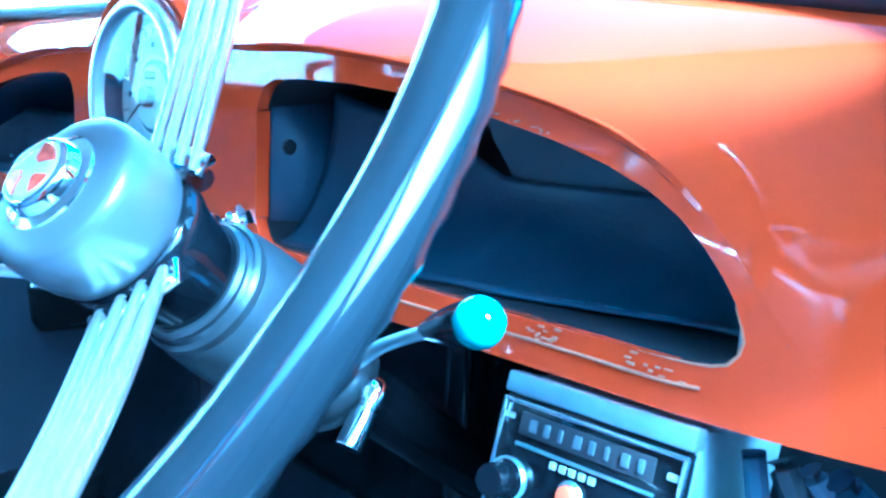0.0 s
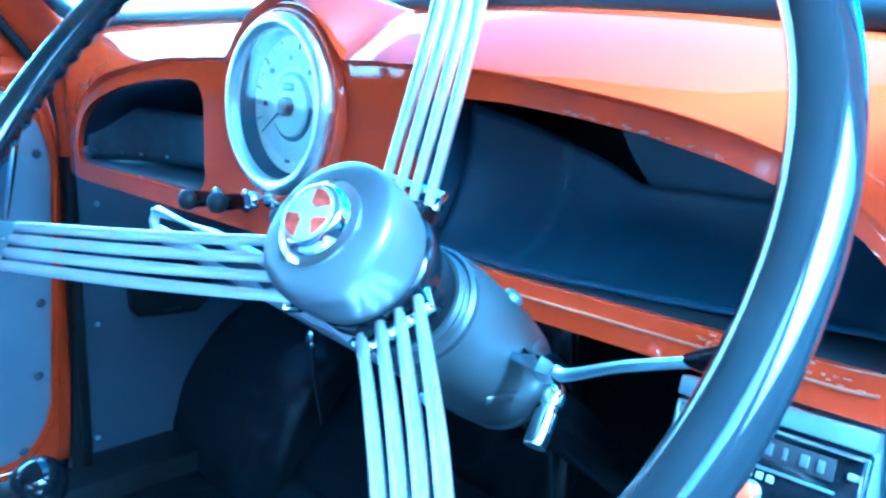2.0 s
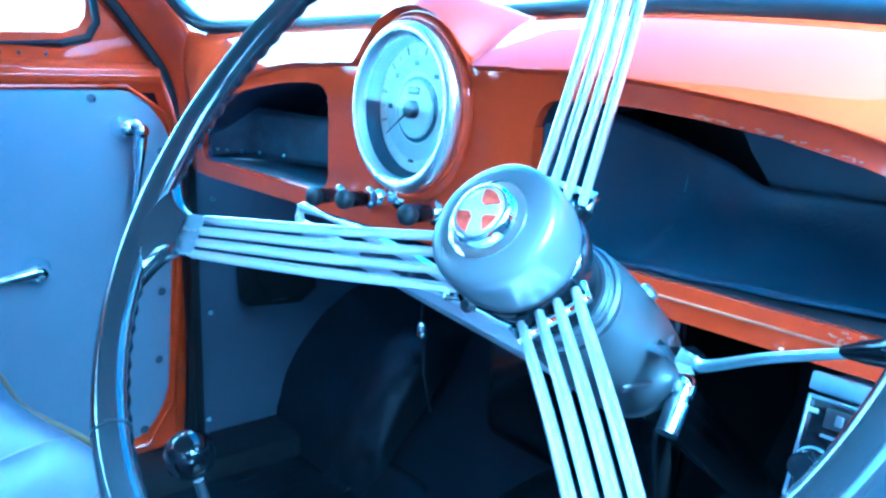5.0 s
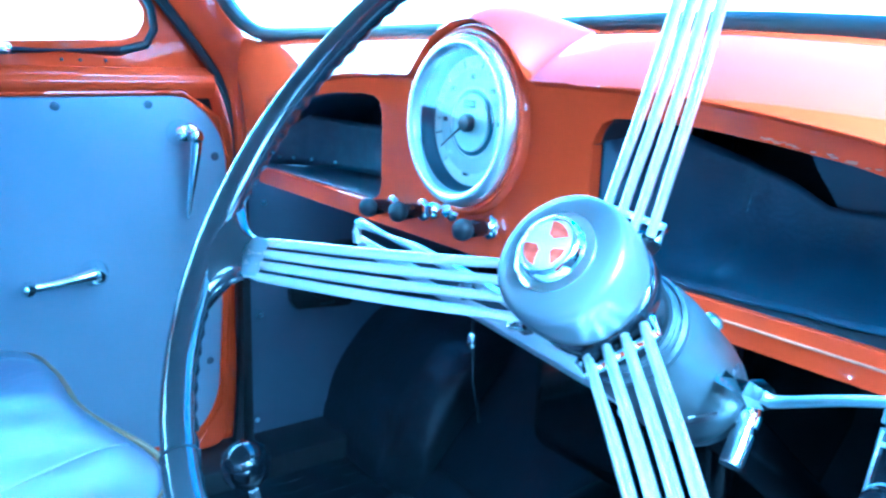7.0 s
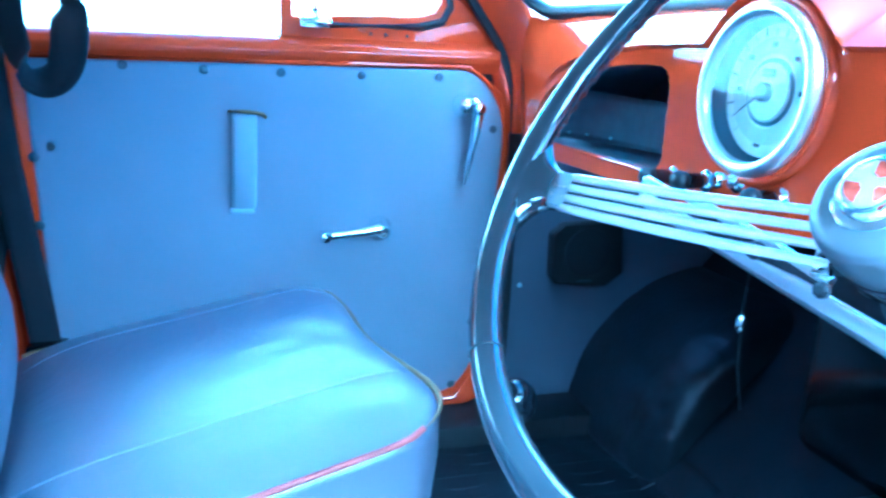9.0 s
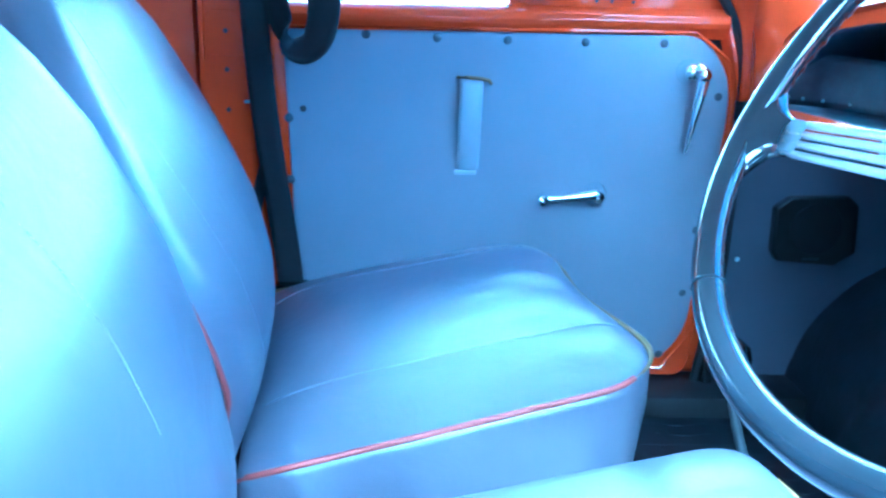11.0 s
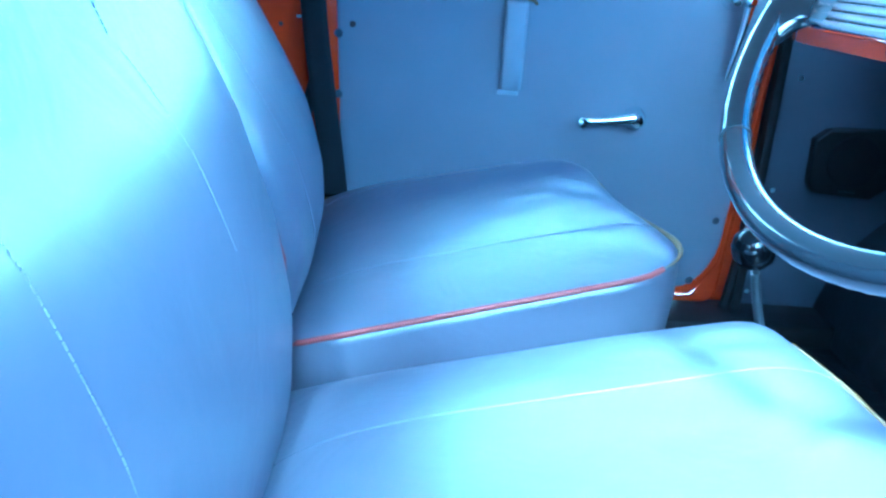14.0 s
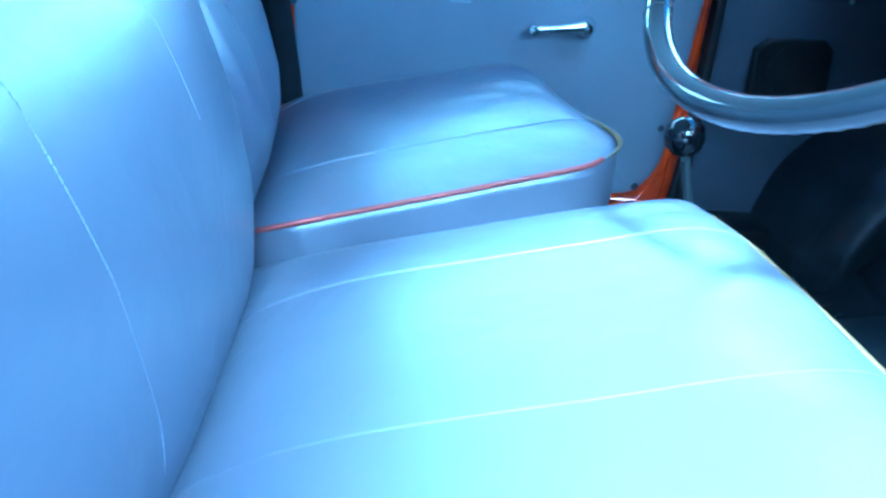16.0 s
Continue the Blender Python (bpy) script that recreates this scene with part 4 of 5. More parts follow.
# ---- footwell fittings ----
spk = thing("kick_speaker", (-0.70, 0.205, 0.28), "black eight-sided speaker box on the footwell side", "speaker")
octo = [(0.150, 0.283), (0.255, 0.275), (0.290, 0.300), (0.282, 0.385), (0.262, 0.402), (0.160, 0.398), (0.136, 0.378), (0.140, 0.300)]
part("housing", prism(octo, lambda a, b, c: Vector((-0.700 + c, a, b)), 0.022), RUBBER, spk, "black plastic housing", bevel=0.004)
part("grille", lathe([(0.047, 0), (0.046, 0.0020), (0.030, 0.0012), (0.0, 0.0010)], (-0.6785, 0.211, 0.343), (1, 0, 0), 40), DEEP, spk, "round dark grille cloth")
part("badge", box((-0.678, 0.195, 0.286), (-0.676, 0.225, 0.290), 0.0005), COWL, spk, "small pale badge")

heater = thing("heater", (-0.02, 0.30, 0.15), "black heater box under the middle of the dash", "heater")
part("casing", box((-0.16, 0.24, 0.22), (0.15, 0.52, 0.50), 0.03, 4), BLACK, heater, "black heater casing")
part("lever_rod", tube([(-0.105, 0.10, 0.50), (-0.108, 0.10, 0.43), (-0.104, 0.102, 0.36), (-0.10, 0.11, 0.31)], 0.0018, 8), RUBBER, heater, "thin control rod")
part("lever_knob", lathe([(0.003, 0), (0.0055, 0.005), (0.0055, 0.015), (0.003, 0.020), (0, 0.021)], (-0.106, 0.098, 0.403), (0, 0, 1), 14), CHROME, heater, "chrome control knob")

# studs of the rubber covering on the toe board
studs = bmesh.new()
for i in range(4):
    for j in range(16):
        x, y = -0.42 + 0.0175 * j + 0.009 * (i % 2), 0.286 + 0.019 * i
        lathe([(0.0066, -0.004), (0.0060, 0.005), (0.003, 0.0075), (0.0, 0.0078)], (x, y, floor_z(x, y) + 0.003), (0, -0.74, 0.67), 8, studs)
part("mat_studs", studs, STUD, None, "rows of round studs in the rubber mat", kind="stuff", category="studs")
mt = thing("floor_mat", (-0.40, 0.05, 0.0), "loose black ribbed rubber mat in the passenger footwell", "floor mat")
part("sheet", sheet(lambda u, v: Vector((u, v, floor_z(u, v) + 0.008 + 0.003 * math.sin(v * 55) * math.sin(u * 31))), np.linspace(-0.64, -0.20, 40), np.linspace(-0.22, 0.272, 50)), MAT, mt, thick=0.005)
for k in range(12):
    x = -0.61 + 0.034 * k
    part("rib", tube([(x, y, floor_z(x, y) + 0.0115 + 0.003 * math.sin(y * 55) * math.sin(x * 31)) for y in np.linspace(-0.20, 0.262, 16)], 0.002, 6), RUBBER, mt)

# ---- gear lever ----
gear = thing("gear_lever", (0.0, -0.10, 0.14), "cranked gear lever with round black knob on the tunnel", "gear lever")
part("knob", lathe([(0.006, -0.020), (0.012, -0.0175), (0.0185, -0.010), (0.0205, 0.0), (0.0185, 0.010), (0.012, 0.0165), (0.005, 0.0195), (0.0, 0.0198)], (0.004, -0.221, 0.398), (0.05, -0.1, 1), 32), BLACK, gear, "glossy black ball knob", smooth=80)
part("rod", tube(spline([(0.004, -0.217, 0.382), (0.003, -0.200, 0.32), (0.0, -0.165, 0.24), (0.0, -0.11, 0.17), (0.0, -0.08, 0.13)], 20), 0.0046, 10), COWL, gear, "bright steel rod")
part("gaiter", lathe([(0.055, 0.0), (0.052, 0.012), (0.042, 0.016), (0.044, 0.024), (0.030, 0.030), (0.032, 0.038), (0.018, 0.046), (0.010, 0.055), (0.008, 0.062)], (0.0, -0.085, 0.135), (0, -0.35, 1), 24), RUBBER, gear, "black rubber gaiter", smooth=30)

# ---- steering wheel and column ----
WC = Vector((0.3287, -0.2345, 0.6691))
WN = Vector((-0.1523, 1.0, -0.7375)).normalized()
WU = WN.cross(Vector((0, 0, 1))).normalized()
WV = WU.cross(WN)
WR = 0.191


def wf(a, b, c):
    """A place in the wheel's frame: across, up and away from the driver along the column."""
    return WC + WU * a + WV * b + WN * c


def wp(r, deg, c):
    return wf(r * math.cos(radians(deg)), r * math.sin(radians(deg)), c)


wheel = thing("steering_wheel", tuple(wf(0, 0, 0.1)), "black-rimmed steering wheel with sprung chrome wire spokes", "steering wheel")


def rim_mesh():
    """Rim with a finger-ribbed back."""
    bm = bmesh.new()
    n, seg = 440, 20
    rings = []
    for i in range(n):
        a = 2 * math.pi * i / n
        d = WU * math.cos(a) + WV * math.sin(a)
        ring = []
        for k in range(seg):
            t = 2 * math.pi * k / seg
            ca, sa = math.cos(t), math.sin(t)
            r = 0.0092
            if sa > 0.15:
                r *= 1 + 0.11 * (sa - 0.15) * math.sin(i * 2 * math.pi / 4)
            ring.append(bm.verts.new(WC + d * (WR + ca * r) + WN * (sa * r * 0.92)))
        rings.append(ring)
    for i in range(n):
        a, b = rings[i], rings[(i + 1) % n]
        for k in range(seg):
            bm.faces.new((a[k], b[k], b[(k + 1) % seg], a[(k + 1) % seg]))
    return bm


part("rim", rim_mesh(), RIM, wheel, "glossy black rim with finger ridges behind", smooth=80)
for a in (235, 100, 330):
    ring = [wp(WR + 0.0093 * math.cos(radians(k)), a, 0.0086 * math.sin(radians(k))) for k in range(0, 360, 30)]
    part("rim_joint", tube(ring, 0.0007, 5, True), RUBBER, wheel)

for deg in (81, 199, 319):
    rd = WU * math.cos(radians(deg)) + WV * math.sin(radians(deg))
    tn = -WU * math.sin(radians(deg)) + WV * math.cos(radians(deg))
    # swelling of the rim where the spokes enter
    boss = bmesh.new()
    us, vs = np.linspace(0, 1, 12), np.linspace(0, 2 * math.pi, 20, endpoint=False)

    def bossf(v, u):
        half = 0.040 * (1 - u) ** 2.2 + 0.0130
        dep = 0.0086 * (1 - u) + 0.0068 * u
        c = WC + rd * (WR - 0.004 - 0.018 * u) + WN * (0.001 + 0.012 * u)
        return c + tn * half * math.cos(v) + WN * dep * math.sin(v)
    sheet(bossf, vs, us, boss, close_u=True)
    bo = part("spoke_boss", boss, RIM, wheel, "black swelling where the spokes meet the rim", smooth=80)
    cap = [WC + rd * (WR - 0.022) + WN * 0.012 + tn * k * 0.0112 for k in (-1, 1)]
    part("spoke_plate", tube(cap, 0.0055, 8, squash=(1.3, 0.5)), SATIN, bo, "bright clamp plate")
    for k in range(4):
        o1 = (k - 1.5) * 0.0068
        o2 = (k - 1.5) * 0.0098
        p0 = WC + rd * (WR - 0.019) + WN * 0.0115 + tn * o1
        p1 = WC + rd * 0.034 + WN * 0.0790 + tn * o2
        mid = (p0 + p1) / 2 + WN * 0.003
        part("spoke", tube(spline([p0, mid, p1], 12), [0.0023 + 0.0006 * math.sin(math.pi * i / 11) for i in range(12)], 10), SPOKE, wheel, "polished wire spoke", smooth=80)
    q0 = WC + rd * 0.0385 + WN * 0.0800
    br = bmesh.new()
    tube([q0 - tn * 0.019 - rd * 0.006, q0 - tn * 0.019 + rd * 0.002, q0 + tn * 0.019 + rd * 0.002, q0 + tn * 0.019 - rd * 0.006], 0.0024, 8, False, br)
    part("spoke_bracket", br, CHROME, wheel, "chrome spoke bracket on the hub")
    part("bracket_block", tube([q0 - tn * 0.016 - rd * 0.006 + WN * 0.003, q0 + tn * 0.016 - rd * 0.006 + WN * 0.003], 0.007, 10, squash=(1, 0.8)), BLACK, wheel)

part("hub", lathe([(0.0, 0.0440), (0.020, 0.0440), (0.0262, 0.0453), (0.0302, 0.0466), (0.0322, 0.0483), (0.0332, 0.0515), (0.0337, 0.0570), (0.0338, 0.0615), (0.0334, 0.070), (0.0318, 0.0765), (0.0285, 0.080), (0.0, 0.080)], WC, WN, 56), HUBGREY, wheel, "domed silver-grey hub", smooth=60)
part("hub_back", lathe([(0.0300, 0.078), (0.0325, 0.081), (0.0325, 0.088), (0.0285, 0.098), (0.026, 0.110), (0.025, 0.120), (0.0, 0.120)], WC, WN, 48), BLACK, wheel, "black tapering hub base", smooth=60)
emb = part("emblem_ring", lathe([(0.0205, 0.0452), (0.0200, 0.0432), (0.0180, 0.0424), (0.0160, 0.0420), (0.0152, 0.0380), (0.0140, 0.0362), (0.0128, 0.0360), (0.0122, 0.0366), (0.0, 0.0368)], WC, WN, 48), CHROME, wheel, "chrome ring of the horn button", smooth=50)
part("emblem_face", lathe([(0.0122, 0.0368), (0.0118, 0.0360), (0.008, 0.0352), (0.0, 0.0349)], WC, WN, 40), EMBLEM_WHITE, emb, "pale enamel face", smooth=70)
for a0, a1, e0, e1 in ((28, 98, 0.0040, 0.0112), (-52, -4, 0.0055, 0.0110), (188, 262, 0.0038, 0.0112)):
    poly = [(e1 * math.cos(radians(a)), e1 * math.sin(radians(a))) for a in np.linspace(a0, a1, 9)] + [(e0 * math.cos(radians(a)), e0 * math.sin(radians(a))) for a in np.linspace(a1 - 14, a0 + 14, 5)]
    part("emblem_field", prism(poly, lambda a, b, c: wf(a, b, 0.0362 - 0.0012 * (1 - math.hypot(a, b) / 0.0120) + c), -0.0010), EMBLEM_RED, emb, "red enamel field")

col = thing("steering_column", tuple(wf(0, 0, 0.25)), "silver steering column cowl with stalk and clamp below the dash", "steering column")
part("cowl", lathe([(0.0, 0.118), (0.027, 0.118), (0.0285, 0.120), (0.0275, 0.123), (0.0300, 0.126), (0.0330, 0.136), (0.0345, 0.150), (0.0350, 0.170), (0.0350, 0.205), (0.0335, 0.222), (0.028, 0.236), (0.0, 0.238)], WC, WN, 48), COWL, col, "rounded silver-painted cowl", smooth=50)
part("cowl_ring", lathe([(0.0300, 0.124), (0.0318, 0.126), (0.0318, 0.129), (0.0312, 0.131)], WC, WN, 48, cap=False), COWL, col)
part("tube", lathe([(0.020, 0.205), (0.020, 0.62), (0.0, 0.62)], WC, WN, 24), BLACK, col, "black column tube")
part("slot", box((-0.010, -0.0035, -0.001), (0.010, 0.0035, 0.002), 0.0015, m=Matrix.Translation(wp(0.0342, -38, 0.188)) @ (WU * math.cos(radians(-38)) + WV * math.sin(radians(-38))).to_track_quat("Z", "Y").to_matrix().to_4x4()), INK, col, "dark slot in the cowl")
part("slot", box((-0.007, -0.003, -0.001), (0.007, 0.003, 0.002), 0.0015, m=Matrix.Translation(wp(0.0342, 20, 0.196)) @ (WU * math.cos(radians(20)) + WV * math.sin(radians(20))).to_track_quat("Z", "Y").to_matrix().to_4x4()), INK, col)
part("cowl_screw", lathe([(0.006, 0), (0.006, 0.003), (0.003, 0.005), (0, 0.005)], wp(0.034, 62, 0.180), WU * 0.47 + WV * 0.88, 14), SATIN, col)
part("cowl_screw", lathe([(0.005, 0), (0.005, 0.004), (0.003, 0.006), (0, 0.006)], wp(0.034, -110, 0.185), WU * -0.34 - WV * 0.94, 14), SATIN, col)
# bracket round the tube with its bright clamp bolt
part("clamp", tube([wp(0.026, a, 0.224) for a in range(-160, 20, 15)], 0.0075, 10, squash=(0.55, 1.4)), COWL, col, "grey clamp band")
part("clamp_bolt", lathe([(0.0066, 0), (0.0070, 0.002), (0.0068, 0.020), (0.0052, 0.0215), (0.0052, 0.0235), (0.0072, 0.0245), (0.0076, 0.030), (0.0066, 0.035), (0.0035, 0.038), (0.0, 0.0385)], wp(0.052, -42, 0.222), WU * -0.05 + WV * 0.97 + WN * 0.1, 20), CHROME, col, "bright clamp bolt")

stalk = thing("indicator_stalk", tuple(wp(0.035, -10, 0.19)), "bent steel indicator stalk with turquoise ball knob", "stalk")
KN = Vector((0.497, -0.162, 0.625))
r0 = wp(0.033, 2, 0.176)
bendp = r0 + (KN - r0) * 0.22 + Vector((0.004, 0.004, -0.010))
part("root", tube([r0 - (bendp - r0) * 0.25, r0 + (bendp - r0) * 0.70, r0 + (bendp - r0) * 0.95], [0.0080, 0.0080, 0.0056], 6), CHROME, stalk, "chrome stalk socket")
part("rod", tube(spline([r0 + (bendp - r0) * 0.6, bendp, r0 + (KN - r0) * 0.55 + Vector((0, 0, -0.004)), KN - (KN - r0).normalized() * 0.028], 16), [0.0040, 0.0040, 0.0038, 0.0036, 0.0034, 0.0032, 0.0030, 0.0028, 0.0027, 0.0026, 0.0025, 0.0024, 0.0023, 0.0022, 0.0022, 0.0022], 10), SATIN, stalk, "slim steel rod", smooth=80)
sdir = (KN - r0).normalized()
part("sleeve", lathe([(0.0024, -0.040), (0.0042, -0.030), (0.0056, -0.018), (0.0064, -0.008), (0.0062, -0.002), (0.0, -0.002)], KN, sdir, 24), BLACK, stalk, "black tapered sleeve", smooth=70)
part("ball", lathe([(0.0, -0.0070), (0.0035, -0.0062), (0.0058, -0.0041), (0.0069, -0.001), (0.0069, 0.0014), (0.0058, 0.0041), (0.0035, 0.0061), (0.0012, 0.0070), (0.0, 0.0071)], KN, sdir, 32), GREEN, stalk, "turquoise translucent ball", smooth=80)

# bright bracket strip from the column to the dash middle
brk = thing("column_bracket", (0.18, -0.10, 0.57), "bright pressed steel bracket strip beside the column", "bracket")


def bracket(u, v):
    p = Vector((0.058, -0.1485, 0.588)) * (1 - u) + Vector((0.300, -0.085, 0.528)) * u
    return p + Vector((0.002, -0.002, 0.012 + 0.006 * u)) * v


part("strip", sheet(bracket, np.linspace(0, 1, 24), np.linspace(-0.5, 0.5, 4)), SPOKE, brk, "bright steel strip", thick=0.003)
part("upper_strip", tube([(0.060, -0.148, 0.604), (0.115, -0.135, 0.595), (0.165, -0.120, 0.582), (0.215, -0.107, 0.566)], 0.0042, 8), SPOKE, brk, "bright upper bar")
part("end_link", tube([(0.061, -0.149, 0.605), (0.058, -0.1495, 0.597), (0.059, -0.149, 0.589)], 0.0038, 8), SPOKE, brk)
part("gusset", prism([(0.118, 0.577), (0.150, 0.570), (0.210, 0.562), (0.172, 0.581), (0.128, 0.591)], lambda a, b, c: Vector((a, -0.166 + 0.262 * a + c, b)), 0.002), COWL, brk, "grey web between the bars")
part("bolt", lathe([(0.0065, 0), (0.0065, 0.004), (0.004, 0.006), (0, 0.006)], (0.165, -0.124, 0.574), (0.25, -0.9, 0.2), 8), COWL, brk, "grey hexagon bolt", smooth=20)
part("bolt", lathe([(0.0055, 0), (0.0055, 0.004), (0.003, 0.006), (0, 0.006)], (0.215, -0.112, 0.561), (0.25, -0.9, 0.2), 8), COWL, brk, smooth=20)

# ---- radio below the dash ----
RT = Matrix.Translation((0.440, -0.002, 0.5485)) @ Euler((radians(-16), radians(0), radians(2))).to_matrix().to_4x4()
radio = thing("car_radio", (0.437, 0.06, 0.47), "old car radio with dial bars and knobs under the dash", "radio")
RW, RH = 0.049, 0.072


def rb(lo, hi, bevel=0.0, seg=2):
    return box(lo, hi, bevel, seg, RT)


part("case", rb((-RW, 0.004, -RH), (RW, 0.12, 0.0), 0.002), SILVERCASE, radio, "bare metal radio case")
part("face", rb((-RW + 0.001, -0.004, -RH + 0.001), (RW - 0.001, 0.005, -0.010), 0.0015), BLACK, radio, "black front plate")
part("visor", rb((-RW, -0.006, -0.009), (RW, 0.006, 0.001), 0.001), SILVERCASE, radio, "plain metal top strip")
for lo, hi in (((-RW + 0.001, -0.0062, -0.0135), (RW - 0.001, -0.0035, -0.0115)), ((-RW + 0.001, -0.0062, -RH + 0.001), (RW - 0.001, -0.0035, -RH + 0.003)), ((-RW + 0.001, -0.0062, -RH + 0.002), (-RW + 0.0032, -0.0035, -0.0125)), ((RW - 0.0032, -0.0062, -RH + 0.002), (RW - 0.001, -0.0035, -0.0125))):
    part("trim", rb(lo, hi, 0.0004), CHROME, radio, "bright edge trim")
scale = part("scale_window", rb((-0.037, -0.0050, -0.0275), (0.034, -0.0034, -0.0165), 0.0006), INK, radio, "dark tuning scale")
for k in range(8):
    x = -0.031 + k * 0.0082
    part("scale_mark", rb((x, -0.0058, -0.0250), (x + 0.0042 - 0.001 * (k % 3), -0.0046, -0.0190), 0.0004), FADED, scale, "faded grey scale mark")
part("stripe", rb((-0.037, -0.0052, -0.0330), (0.036, -0.0036, -0.0314), 0.0003), SATIN, radio)
for k in range(5):
    part("print_bar", rb((-0.016 + k * 0.0052, -0.0052, -0.0318 - 0.0062), (-0.0125 + k * 0.0052, -0.0036, -0.0345), 0.0003), PRINT, radio, "pale print bar")
part("print_bar", rb((0.040, -0.0052, -0.0235), (0.047, -0.0036, -0.0205), 0.0003), PRINT, radio)
part("print_bar", rb((-0.046, -0.0052, -0.0215), (-0.041, -0.0036, -0.0190), 0.0003), PRINT, radio)


def radio_knob(x, z, r):
    o = RT @ Vector((x, -0.004, z))
    d = RT.to_3x3() @ Vector((0, -1, 0))
    k = part("tuning_knob", lathe([(r * 1.15, 0), (r * 1.15, 0.004), (r, 0.005), (r * 0.96, 0.016), (r * 0.85, 0.018), (0, 0.018)], o, d, 28), BLACK, radio, "black tuning knob")
    part("knob_ring", lathe([(r * 1.2, -0.0005), (r * 1.3, 0.0025), (r * 1.17, 0.0045)], o, d, 28, cap=False), SATIN, k, "bright ring")


radio_knob(-0.036, -0.050, 0.0085)
radio_knob(0.032, -0.050, 0.0095)
o = RT @ Vector((-0.002, -0.004, -0.046))
d = RT.to_3x3() @ Vector((0, -1, 0))
part("button", lathe([(0.0048, 0), (0.0048, 0.006), (0.004, 0.0075), (0, 0.008)], o, d, 18), ORANGE, radio, "orange push button")
part("button_ring", lathe([(0.0050, 0), (0.0068, 0.002), (0.0052, 0.004)], o, d, 20, cap=False), SATIN, radio)
part("stripe", rb((-0.020, -0.0052, -0.0600), (0.014, -0.0036, -0.0585), 0.0003), PRINT, radio)

cab = thing("cable_bundle", (0.53, 0.06, 0.47), "bundle of grey cables and tape under the dash", "cables")
for k in range(4):
    part("cable", tube(spline([(0.500 + 0.012 * k, 0.03, 0.535), (0.512 + 0.014 * k, 0.02 + 0.01 * k, 0.505), (0.520 + 0.010 * k, 0.05, 0.46), (0.50 + 0.02 * k, 0.12, 0.40)], 16), 0.0055 + 0.001 * (k % 2), 8), (LINING, COWL, KICK, LINING)[k], cab)
for k in range(9):
    part("coil", lathe([(0.009, 0), (0.011, 0.002), (0.009, 0.004)], (0.36 + 0.004 * k, 0.10, 0.38 + 0.001 * k), (1, 0, 0.2), 14, cap=False), RUBBER, cab)


# ---- seats ----
def quad(c, s, t):
    """Bilinear place between four corners: rear-inner, rear-outer, front-outer, front-inner."""
    a, b, cc, d = c
    return (a * (1 - s) + b * s) * (1 - t) + (d * (1 - s) + cc * s) * t


def cushion_plan(radii, seg=10):
    pts = rounded([(0, 0), (1, 0), (1, 1), (0, 1)], radii, seg)
    return dense_line(pts, 0.035)


